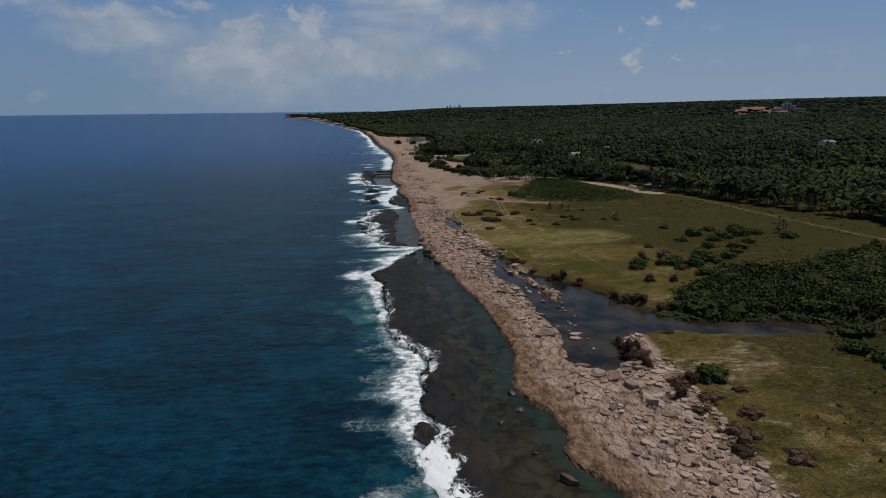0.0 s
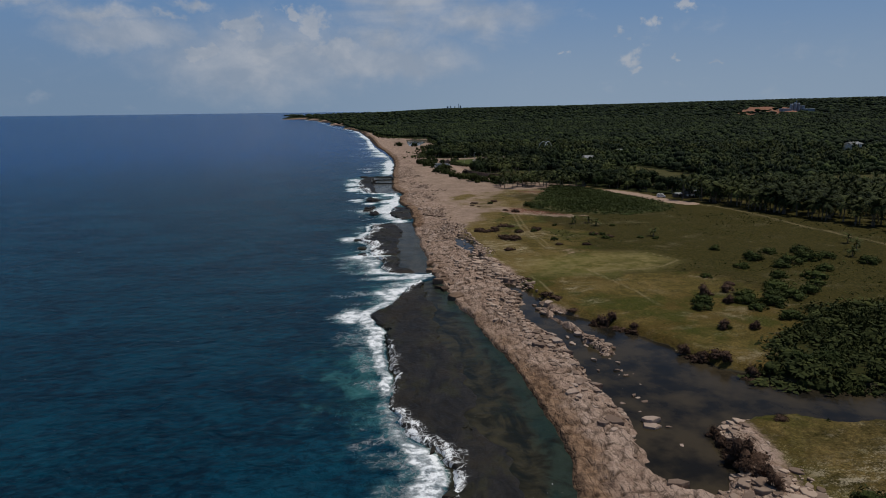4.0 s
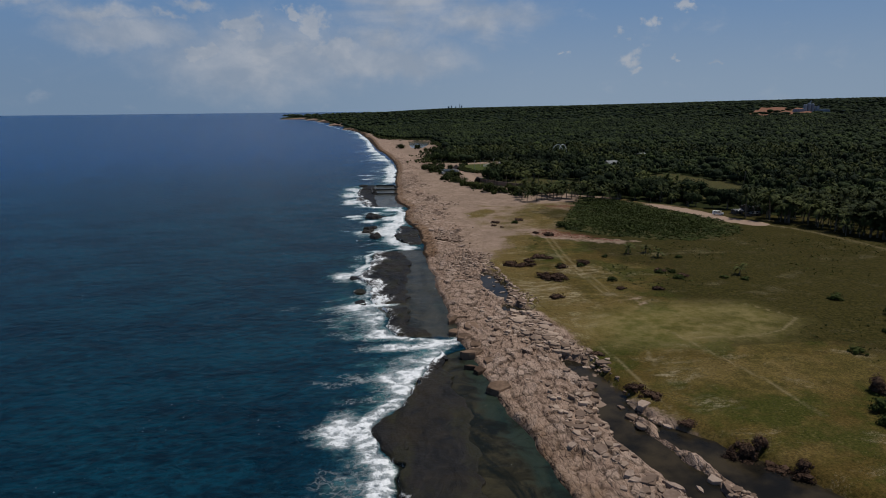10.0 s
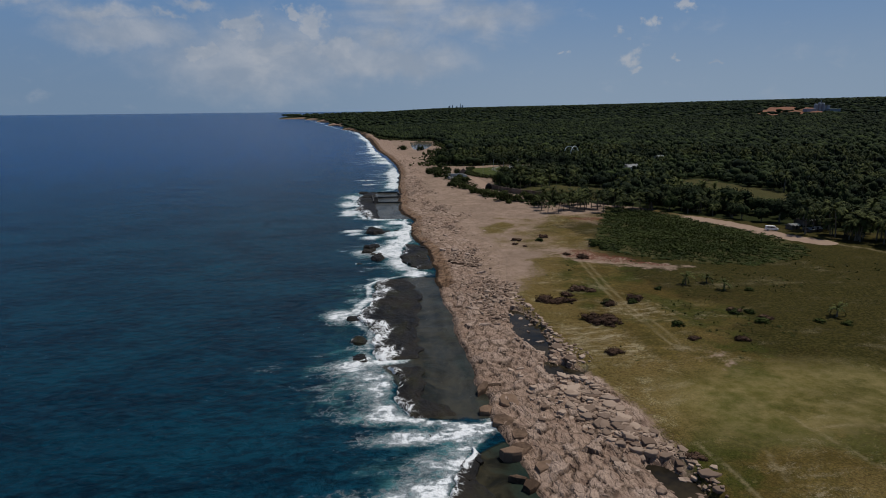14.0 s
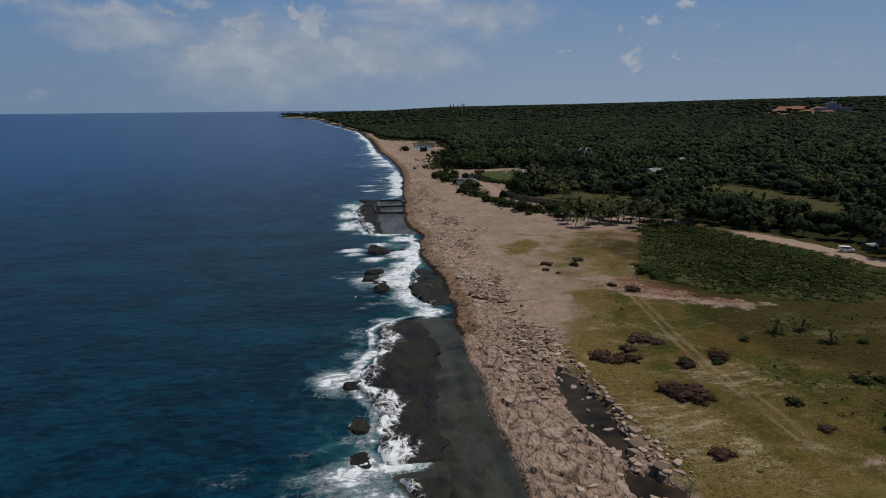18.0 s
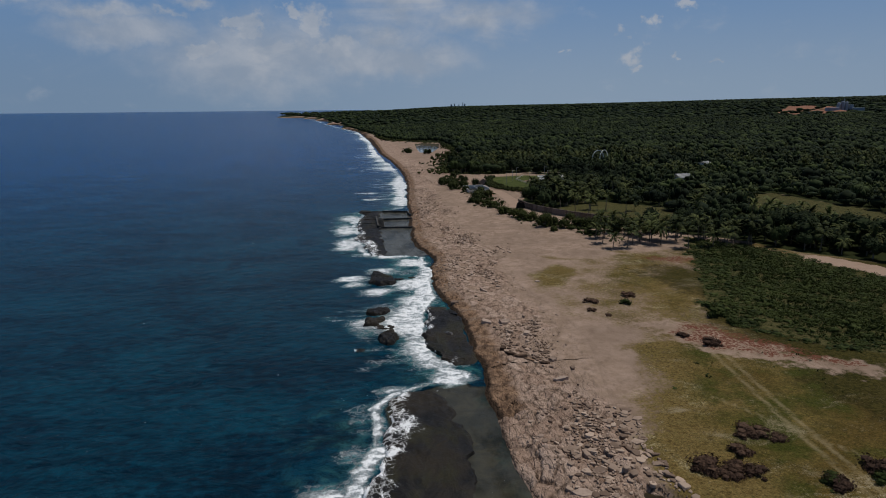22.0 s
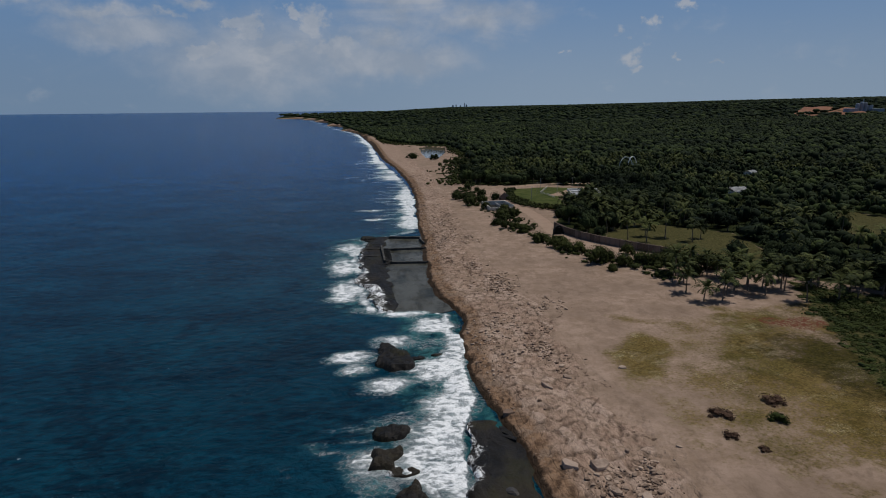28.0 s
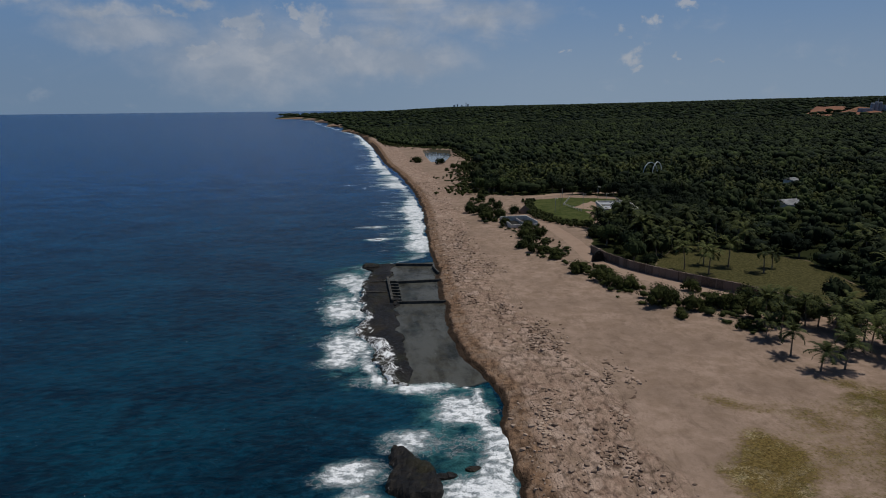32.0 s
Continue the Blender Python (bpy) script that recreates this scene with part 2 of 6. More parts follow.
def rough(px, py, size, octaves=4):
    out, total = 0, 0
    for o in range(octaves):
        out, total = out + value(px + 37 * o, py + 91 * o, size / 2 ** o) / 2 ** o, total + 1 / 2 ** o
    return out / total


def step(v, lo, hi):
    k = np.clip((v - lo) / (hi - lo), 0, 1)
    return k * k * (3 - 2 * k)


def lift(px, py):
    """The far distance bends up to eye level, so that the sheet ends in the horizon."""
    r = np.hypot(px, py - 160)
    return 49.5 * step(r, 1800, 4850)


def hills(px, py):
    """Wooded rising ground inland, highest to the east."""
    r = np.hypot(px, py - 160)
    a = np.degrees(np.arctan2(px, py - 160))
    top = np.interp(a, [-9, -7, -3, 2, 10, 20, 31, 40, 60], [2, 4, 6, 9, 23, 35, 49, 59, 62])
    bumps = 0.76 + 0.48 * rough(px, py, 700, 4)
    return top * np.interp(r, [700, 1200, 1900, 3000, 4600], [0, 0.14, 0.5, 0.88, 0.6]) * bumps


def spaced(knots):
    """Sample places from (start, step) knots; the last knot ends the row."""
    out = []
    for (a, s), (b, _) in zip(knots, knots[1:]):
        out.extend(np.linspace(a, b, max(2, int(round((b - a) / s))), endpoint=False))
    return np.array(out + [knots[-1][0]])


def sheet(name, xs, ys, height, attrs, material, keep=None, shift=None, crisp=None):
    """One mesh over a grid of places, with its height and named values at each."""
    gx, gy = np.meshgrid(xs, ys)
    if shift is not None:
        gx, gy = shift(gx, gy)
    co = np.stack([gx, gy, height(gx, gy)], -1).reshape(-1, 3)
    nx, ny = len(xs), len(ys)
    i = (np.arange(ny - 1)[:, None] * nx + np.arange(nx - 1)[None, :]).ravel()
    faces = np.stack([i, i + 1, i + 1 + nx, i + nx], 1)
    if keep is not None:
        k = keep(gx, gy).ravel()
        faces = faces[k[faces].any(1)]
        used = np.unique(faces)
        remap = np.full(len(co), -1)
        remap[used] = np.arange(len(used))
        faces, co = remap[faces], co[used]
    else:
        used = slice(None)
    me = bpy.data.meshes.new(name)
    me.vertices.add(len(co)), me.loops.add(len(faces) * 4), me.polygons.add(len(faces))
    me.vertices.foreach_set("co", co.ravel())
    me.loops.foreach_set("vertex_index", faces.ravel())
    me.polygons.foreach_set("loop_start", np.arange(len(faces)) * 4)
    me.update(calc_edges=True)
    soft = np.ones(len(faces), bool)
    if crisp is not None:
        soft = ~crisp(gx, gy).ravel()[used][faces].all(1)
    me.polygons.foreach_set("use_smooth", soft)
    for key, fun in attrs.items():
        a = me.attributes.new(key, "FLOAT", "POINT")
        a.data.foreach_set("value", np.asarray(fun(gx, gy), dtype=np.float32).ravel()[used])
    me.materials.append(material)
    return new(name, me)


# ---- materials ----
def material(name):
    m = bpy.data.materials.new(name)
    m.use_nodes = True
    n = Nodes(tree_of(m))
    out = n.add("ShaderNodeOutputMaterial")
    b = n.add("ShaderNodeBsdfPrincipled")
    n.nt.links.new(b.outputs[0], out.inputs[0])
    n.place = n.add("ShaderNodeNewGeometry").outputs["Position"]
    return m, n, b


def bump(n, b, height, strength, distance):
    node = n.add("ShaderNodeBump", {"Height": height, "Strength": strength, "Distance": distance})
    n.nt.links.new(node.outputs[0], b.inputs["Normal"])


def simple(name, colour, other, scale=1.0, roughness=0.85, relief=0.02, metal=0.0, spread=0.0):
    """A worn, mottled surface between two colours; spread varies it from piece to piece."""
    m, n, b = material(name)
    where = n.add("ShaderNodeTexCoord").outputs["Object"]
    f = n.math("ADD", n.noise(where, scale, 6, 0.65), n.math("MULTIPLY", n.math("SUBTRACT", n.add("ShaderNodeObjectInfo").outputs["Random"], 0.5), spread))
    n.put(b, "Base Color", n.mix(n.ramp(f, 0.3, 0.7), colour, other))
    n.put(b, "Roughness", roughness), n.put(b, "Metallic", metal), n.put(b, "Specular IOR Level", 0.5 if roughness < 0.7 else 0.12)
    bump(n, b, n.noise(where, scale * 6, 5, 0.7), 0.6, relief)
    return m


def ground_material():
    m, n, b = material("ground")
    p = n.place
    fine, mid, broad = n.noise(p, 1.6, 6, 0.7), n.noise(p, 0.28, 6, 0.65), n.noise(p, 0.045, 4, 0.6)
    speck = n.noise(p, 4.5, 4, 0.7)
    stretched = n.noise(n.scaled(p, (1.0, 0.7, 1.6)), 0.7, 8, 0.66)
    slabs = n.attr("plate")
    rock = n.mix(n.ramp(stretched, 0.3, 0.66), (0.2, 0.132, 0.098), (0.375, 0.27, 0.205))
    rock = n.mix(n.ramp(n.math("ADD", n.math("MULTIPLY", slabs, 0.5), n.math("MULTIPLY", fine, 0.6)), 0.5, 0.9, 0, 0.7), rock, (0.46, 0.352, 0.285))
    seam = n.noise(n.scaled(p, (1.2, 0.6, 1.0)), 0.55, 5, 0.62)
    rock = n.mix(n.ramp(n.math("ABSOLUTE", n.math("SUBTRACT", seam, 0.5)), 0.0, 0.014, 0.45, 0.0), rock, (0.06, 0.04, 0.03))
    curled = n.add("ShaderNodeVectorMath", {0: n.scaled(p, (1.15, 0.42, 0.8)), 1: n.scaled(n.add("ShaderNodeTexNoise", {"Vector": p, "Scale": 0.6, "Detail": 4.0}).outputs["Color"], (1.6, 1.6, 0.0))}, op="ADD").outputs[0]
    wide_crack = n.add("ShaderNodeTexVoronoi", {"Vector": curled, "Scale": 0.85}, feature="DISTANCE_TO_EDGE").outputs["Distance"]
    thin_crack = n.add("ShaderNodeTexVoronoi", {"Vector": curled, "Scale": 2.1}, feature="DISTANCE_TO_EDGE").outputs["Distance"]
    rock = n.mix(n.math("MULTIPLY", n.ramp(wide_crack, 0.0, 0.08, 0.6, 0.0), n.ramp(n.noise(p, 0.4, 4, 0.6), 0.46, 0.6)), rock, (0.055, 0.036, 0.026))
    rock = n.mix(n.math("MULTIPLY", n.ramp(thin_crack, 0.0, 0.1, 0.4, 0.0), n.ramp(stretched, 0.47, 0.62)), rock, (0.075, 0.05, 0.036))
    rock = n.mix(n.math("MULTIPLY", n.attr("joint"), 0.7), rock, (0.05, 0.034, 0.024))
    rock = n.mix(n.ramp(fine, 0.58, 0.72, 0, 0.55), rock, (0.08, 0.053, 0.038))
    rock = n.mix(n.math("MULTIPLY", n.ramp(n.math("ADD", n.attr("tide"), n.math("SUBTRACT", mid, 0.5)), 0.2, 0.8), 0.9), rock, n.mix(n.ramp(stretched, .35, .65), (0.07, 0.042, 0.026), (0.25, 0.155, 0.095)))
    sand = n.mix(n.ramp(mid, 0.3, 0.7), (0.23, 0.164, 0.119), (0.335, 0.245, 0.19))
    sand = n.mix(n.ramp(broad, 0.4, 0.7, 0, 0.6), sand, (0.185, 0.134, 0.10))
    sand = n.mix(n.ramp(fine, 0.58, 0.72, 0, 0.4), sand, (0.15, 0.10, 0.072))
    sand = n.mix(n.ramp(n.noise(n.scaled(p, (1.0, 0.5, 1.0)), 0.35, 9, 0.78, 0.6), 0.50, 0.66, 0, 0.62), sand, (0.15, 0.107, 0.078))
    sand = n.mix(n.ramp(n.noise(n.scaled(p, (1.0, 0.7, 1.0)), 0.8, 7, 0.78), 0.5, 0.64, 0, 0.4), sand, (0.165, 0.116, 0.085))
    sand = n.mix(n.ramp(speck, 0.62, 0.72, 0, 0.7), sand, (0.10, 0.07, 0.05))
    green = n.mix(n.ramp(mid, 0.35, 0.65), (0.058, 0.049, 0.016), (0.115, 0.087, 0.031))
    green = n.mix(n.ramp(broad, 0.42, 0.66, 0, 0.85), green, (0.075, 0.052, 0.017))
    green = n.mix(n.math("MULTIPLY", n.ramp(n.math("ADD", n.attr("ochre"), n.math("MULTIPLY", n.math("SUBTRACT", n.noise(p, 0.075, 7, 0.72), 0.5), 2.6)), 0.35, 0.9), 0.92), green, n.mix(n.ramp(fine, 0.35, 0.65), (0.075, 0.053, 0.021), (0.18, 0.134, 0.058)))
    gravel = n.ramp(n.math("ADD", n.math("MULTIPLY", n.noise(p, 0.16, 5, 0.7), 0.62), n.math("MULTIPLY", speck, 0.38)), 0.54, 0.64)
    green = n.mix(n.math("MULTIPLY", gravel, n.ramp(n.attr("ochre"), 0.45, 0.7, 0.0, 0.85)), green, (0.33, 0.29, 0.20))
    green = n.mix(n.math("MULTIPLY", n.ramp(n.noise(p, 0.06, 6, 0.68), 0.47, 0.6, 0, 0.85), n.ramp(n.attr("ochre"), 0.45, 0.95, 1.0, 0.2)), green, (0.034, 0.042, 0.009))
    green = n.mix(n.math("MULTIPLY", n.ramp(n.math("ADD", n.attr("shrubby"), n.math("MULTIPLY", n.math("SUBTRACT", mid, 0.5), 1.6)), 0.3, 0.8), 0.85), green, n.mix(n.ramp(fine, 0.4, 0.62), (0.014, 0.013, 0.005), (0.038, 0.029, 0.011)))
    green = n.mix(n.ramp(fine, 0.5, 0.72, 0, 0.65), green, (0.026, 0.03, 0.008))
    green = n.mix(n.ramp(n.math("ADD", n.math("MULTIPLY", fine, 0.5), n.math("MULTIPLY", n.noise(p, 0.12, 5, 0.7), 0.5)), 0.56, 0.68, 0, 0.6), green, (0.16, 0.128, 0.06))
    green = n.mix(1.0, green, n.mix(n.ramp(n.noise(p, 2.6, 6, 0.8), 0.32, 0.68), (0.52, 0.53, 0.46), (1.5, 1.42, 1.2)), "MULTIPLY")
    green = n.mix(n.ramp(speck, 0.66, 0.74, 0, 0.8), green, (0.30, 0.26, 0.19))
    chalk = n.ramp(n.math("ADD", n.math("MULTIPLY", n.noise(n.scaled(p, (0.6, 1, 1)), 0.11, 7, 0.75, 0.4), 0.75), n.math("MULTIPLY", speck, 0.3)), 0.57, 0.68, 0, 0.65)
    green = n.mix(chalk, green, (0.26, 0.215, 0.14))
    green = n.mix(n.math("MULTIPLY", n.ramp(n.math("ADD", n.attr("shrubby"), n.math("MULTIPLY", n.math("SUBTRACT", mid, 0.5), 1.2)), 0.45, 1.0), n.ramp(speck, 0.5, 0.66, 0.75, 0.25)), green, n.mix(n.ramp(fine, 0.4, 0.62), (0.024, 0.023, 0.005), (0.062, 0.052, 0.0135)))
    pale = n.mix(n.ramp(mid, 0.3, 0.7), (0.125, 0.115, 0.03), (0.215, 0.172, 0.075))
    edge = lambda key, amount: n.ramp(n.math("ADD", n.attr(key), n.math("MULTIPLY", n.math("SUBTRACT", n.math("ADD", n.math("MULTIPLY", mid, 0.6), n.math("MULTIPLY", fine, 0.4)), 0.5), amount)), 0.4, 0.6)
    c = n.mix(edge("rock", 1.6), sand, rock)
    patchy = n.ramp(n.math("ADD", n.attr("grass"), n.math("MULTIPLY", n.math("SUBTRACT", n.math("ADD", n.math("MULTIPLY", n.noise(p, 0.1, 5, 0.65), 0.6), n.math("MULTIPLY", fine, 0.4)), 0.5), 1.9)), 0.3, 0.8)
    c = n.mix(patchy, c, green)
    c = n.mix(n.math("MULTIPLY", n.attr("dry"), n.ramp(n.math("ADD", n.math("MULTIPLY", mid, 0.5), n.math("MULTIPLY", broad, 0.5)), 0.3, 0.62, 0.25, 0.85)), c, pale)
    c = n.mix(n.math("MULTIPLY", n.ramp(n.math("ADD", n.attr("bare"), n.math("MULTIPLY", n.math("SUBTRACT", mid, 0.5), 1.8)), 0.35, 0.7), 0.9), c, sand)
    c = n.mix(n.math("MULTIPLY", n.ramp(n.math("ADD", n.attr("track"), n.math("MULTIPLY", n.math("SUBTRACT", fine, 0.5), 1.2)), 0.25, 0.85), 0.5), c, (0.25, 0.2, 0.115))
    c = n.mix(n.math("MULTIPLY", n.attr("gravel"), n.ramp(n.math("ADD", n.math("MULTIPLY", n.noise(n.scaled(p, (0.5, 1.3, 1)), 0.5, 7, 0.75), 0.6), n.math("MULTIPLY", speck, 0.4)), 0.5, 0.58, 0, 0.7)), c, (0.34, 0.29, 0.2))
    c = n.mix(n.math("MULTIPLY", edge("red", 2.2), n.ramp(fine, 0.42, 0.55)), c, (0.115, 0.042, 0.026))
    c = n.mix(n.math("MULTIPLY", n.ramp(n.math("ADD", n.attr("debris"), n.math("MULTIPLY", n.math("SUBTRACT", n.noise(p, 0.9, 6, 0.75, 0.6), 0.5), 3.0)), 0.62, 0.95), 0.8), c, (0.05, 0.03, 0.022))
    c = n.mix(n.math("MULTIPLY", n.ramp(n.math("ADD", n.attr("wet"), n.math("MULTIPLY", n.math("SUBTRACT", fine, 0.5), 1.4)), 0.3, 0.75), 0.85), c, (0.016, 0.012, 0.009))
    c = n.mix(edge("lush", 0.9), c, n.mix(n.ramp(fine, 0.35, 0.65), (0.032, 0.034, 0.011), (0.088, 0.077, 0.032)))
    c = n.mix(edge("court", 0.5), c, n.mix(n.ramp(mid, 0.35, 0.65), (0.036, 0.05, 0.013), (0.075, 0.085, 0.028)))
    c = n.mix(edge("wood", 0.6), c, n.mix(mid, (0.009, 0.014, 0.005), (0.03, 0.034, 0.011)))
    c = n.mix(edge("road", 0.6), c, n.mix(mid, (0.24, 0.165, 0.118), (0.36, 0.265, 0.205)))
    c = n.mix(edge("bed", 0.4), c, n.mix(mid, (0.03, 0.028, 0.018), (0.07, 0.06, 0.04)))
    c = n.mix(edge("quarry", 2.0), c, n.mix(n.noise(p, 0.05, 4, .6), (0.15, 0.06, 0.035), (0.30, 0.17, 0.12)))
    n.put(b, "Base Color", c)
    n.put(b, "Roughness", 0.95), n.put(b, "Specular IOR Level", 0.04)
    h = n.math("ADD", n.math("MULTIPLY", n.math("ADD", n.math("MULTIPLY", stretched, 0.6), n.math("ADD", n.ramp(wide_crack, 0, 0.12, 0, 0.4), n.ramp(thin_crack, 0, 0.12, 0, 0.15))), n.attr("rock")), n.math("ADD", n.math("MULTIPLY", fine, 0.3), n.math("MULTIPLY", mid, 0.4)))
    bump(n, b, h, 0.9, 0.3)
    return m


def sea_material():
    m, n, b = material("sea")
    p = n.place
    fine, mid, broad = n.noise(p, 0.9, 6, 0.7, 0.5), n.noise(p, 0.22, 6, 0.65, 0.8), n.noise(p, 0.03, 4, 0.6)
    swell = n.noise(n.scaled(p, (0.7, 1.0, 1.0)), 0.2, 7, 0.66, 0.8)
    # Nearer water is darker: change with viewing distance, painted into the base colour.
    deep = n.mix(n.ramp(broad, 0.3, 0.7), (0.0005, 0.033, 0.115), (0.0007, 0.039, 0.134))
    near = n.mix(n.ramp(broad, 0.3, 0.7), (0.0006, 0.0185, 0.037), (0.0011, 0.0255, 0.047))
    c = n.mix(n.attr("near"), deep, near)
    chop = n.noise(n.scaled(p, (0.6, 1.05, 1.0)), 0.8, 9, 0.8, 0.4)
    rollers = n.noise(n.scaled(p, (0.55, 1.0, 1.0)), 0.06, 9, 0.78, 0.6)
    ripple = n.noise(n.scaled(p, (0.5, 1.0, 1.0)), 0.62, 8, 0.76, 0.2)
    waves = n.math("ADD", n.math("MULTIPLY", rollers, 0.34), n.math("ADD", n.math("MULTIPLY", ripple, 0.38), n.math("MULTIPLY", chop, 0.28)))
    # Lit and shaded wave faces, painted as lighter and darker water.
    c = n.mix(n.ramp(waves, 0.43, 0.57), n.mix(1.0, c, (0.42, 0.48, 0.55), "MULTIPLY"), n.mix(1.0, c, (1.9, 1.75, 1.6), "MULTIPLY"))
    teal = n.mix(n.ramp(mid, 0.3, 0.7), (0.004, 0.045, 0.05), (0.045, 0.165, 0.165))
    c = n.mix(n.math("MULTIPLY", n.ramp(n.math("ADD", n.attr("teal"), n.math("MULTIPLY", n.math("SUBTRACT", mid, 0.5), 1.6)), 0.2, 1.1), 0.66), c, teal)
    murk = n.mix(n.ramp(mid, 0.35, 0.65), (0.014, 0.014, 0.010), (0.042, 0.037, 0.022))
    murk = n.mix(n.ramp(n.noise(n.scaled(p, (1.0, 0.4, 1.0)), 0.12, 6, 0.7, 0.6), 0.48, 0.6), murk, (0.010, 0.012, 0.010))
    murk = n.mix(n.ramp(n.noise(n.scaled(p, (1.0, 0.35, 1.0)), 0.1, 4, 0.6), 0.55, 0.68), murk, (0.017, 0.026, 0.02))
    murk = n.mix(n.math("MULTIPLY", n.ramp(n.math("ADD", n.attr("bankside"), n.math("MULTIPLY", n.math("SUBTRACT", mid, 0.5), 2.4)), 0.45, 1.15), 0.66), murk, n.mix(fine, (0.010, 0.027, 0.023), (0.028, 0.047, 0.038)))
    # Grey sky reflection on the calm water, painted into its colour.
    murk = n.mix(n.math("MULTIPLY", n.attr("sheen"), n.ramp(n.noise(n.scaled(p, (1.0, 0.4, 1.0)), 0.16, 6, 0.66), 0.36, 0.6, 0.15, 0.9)), murk, (0.088, 0.09, 0.082))
    murk = n.mix(n.ramp(n.noise(n.scaled(p, (1.0, 0.3, 1.0)), 0.5, 8, 0.75, 1.2), 0.64, 0.76, 0, 0.3), murk, (0.09, 0.085, 0.065))
    murk = n.mix(n.ramp(fine, 0.6, 0.75, 0, 0.5), murk, (0.07, 0.062, 0.04))
    c = n.mix(n.ramp(n.math("ADD", n.attr("channel"), n.math("MULTIPLY", n.math("SUBTRACT", fine, 0.5), 0.3)), 0.3, 0.7), c, murk)
    lace = n.noise(n.scaled(p, (0.7, 1.0, 1.0)), 0.8, 8, 0.66)
    streak = n.noise(n.scaled(p, (0.5, 1.0, 1.0)), 0.17, 6, 0.6)
    churn = n.math("ADD", n.math("MULTIPLY", lace, 0.42), n.math("MULTIPLY", streak, 0.58))
    f = n.ramp(n.math("ADD", n.attr("foam"), n.math("MULTIPLY", n.math("SUBTRACT", churn, 0.5), 2.5)), 0.46, 0.86)
    warped = n.add("ShaderNodeVectorMath", {0: n.scaled(p, (0.8, 1.0, 0.0)), 1: n.scaled(n.add("ShaderNodeTexNoise", {"Vector": p, "Scale": 0.45, "Detail": 7.0, "Roughness": 0.7}).outputs["Color"], (4.0, 4.0, 0.0))}, op="ADD").outputs[0]
    net = n.add("ShaderNodeTexVoronoi", {"Vector": warped, "Scale": 0.8}, feature="DISTANCE_TO_EDGE").outputs["Distance"]
    thread = n.math("MULTIPLY", n.ramp(net, 0.0, 0.12, 0.6, 0.0), n.math("MULTIPLY", n.ramp(n.attr("foam"), 0.02, 0.16), n.ramp(n.math("ADD", n.attr("foam"), n.math("MULTIPLY", n.math("SUBTRACT", streak, 0.5), 2.6)), 0.22, 0.55)))
    f = n.math("MAXIMUM", f, thread)
    f = n.math("MULTIPLY", f, n.ramp(n.noise(n.scaled(p, (0.7, 1, 1)), 0.75, 8, 0.74), 0.44, 0.66, 1.0, 0.5))
    crest = n.ramp(n.math("MULTIPLY", n.noise(n.scaled(p, (0.5, 1, 1)), 0.9, 5, 0.75, 1.0), n.ramp(n.noise(p, 0.06, 3, 0.6), 0.45, 0.7, 0.9, 1.12)), 0.80, 0.86, 0, 0.75)
    # Sun glints, painted as small white specks and merged with the foam.
    glint = n.math("MULTIPLY", n.ramp(n.noise(n.scaled(p, (0.8, 1, 1)), 1.5, 3, 0.6), 0.70, 0.75, 0, 0.8), n.ramp(n.noise(p, 0.05, 3, 0.6), 0.5, 0.66))
    f = n.math("MAXIMUM", f, n.math("MULTIPLY", n.math("MAXIMUM", crest, glint), n.attr("near")))
    milk = n.ramp(n.math("ADD", n.attr("foam"), n.math("MULTIPLY", n.math("SUBTRACT", n.math("ADD", n.math("MULTIPLY", streak, 0.7), n.math("MULTIPLY", mid, 0.3)), 0.5), 2.2)), 0.15, 0.9, 0.0, 0.55)
    milk = n.math("MULTIPLY", milk, n.ramp(n.attr("foam"), 0.0, 0.25))
    c = n.mix(milk, c, (0.16, 0.36, 0.38))
    c = n.mix(f, c, (0.88, 0.9, 0.91))
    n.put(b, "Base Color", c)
    n.put(b, "Roughness", n.ramp(f, 0, 1, 0.2, 0.8))
    n.put(b, "Specular IOR Level", n.ramp(f, 0, 1, 0.028, 0.2)), n.put(b, "Specular Tint", (0.35, 0.68, 1.0))
    calm = n.ramp(n.attr("channel"), 0.2, 0.8, 1.0, 0.15)
    h = n.math("ADD", n.math("MULTIPLY", n.math("ADD", n.math("ADD", n.math("MULTIPLY", swell, 2.2), n.math("MULTIPLY", mid, 0.6)), n.math("MULTIPLY", fine, 0.3)), n.math("MULTIPLY", calm, n.ramp(f, 0, 1, 1.0, 0.3))), n.math("MULTIPLY", n.math("MULTIPLY", f, lace), 0.6))
    bump(n, b, h, 0.9, 0.9)
    return m


def still_material():
    m, n, b = material("still_water")
    mid = n.noise(n.place, 0.12, 5, 0.6)
    n.put(b, "Base Color", n.mix(n.ramp(mid, 0.35, 0.65), (0.011, 0.010, 0.008), (0.044, 0.034, 0.02)))
    n.put(b, "Roughness", 0.16), n.put(b, "Specular IOR Level", 0.06)
    bump(n, b, n.noise(n.place, 2.5, 3, 0.5), 0.2, 0.06)
    return m


def pond_material():
    m, n, b = material("pond_water")
    n.put(b, "Base Color", n.mix(n.noise(n.place, 0.05, 4), (0.09, 0.11, 0.12), (0.16, 0.18, 0.19)))
    n.put(b, "Roughness", 0.1), n.put(b, "Specular IOR Level", 0.5)
    return m


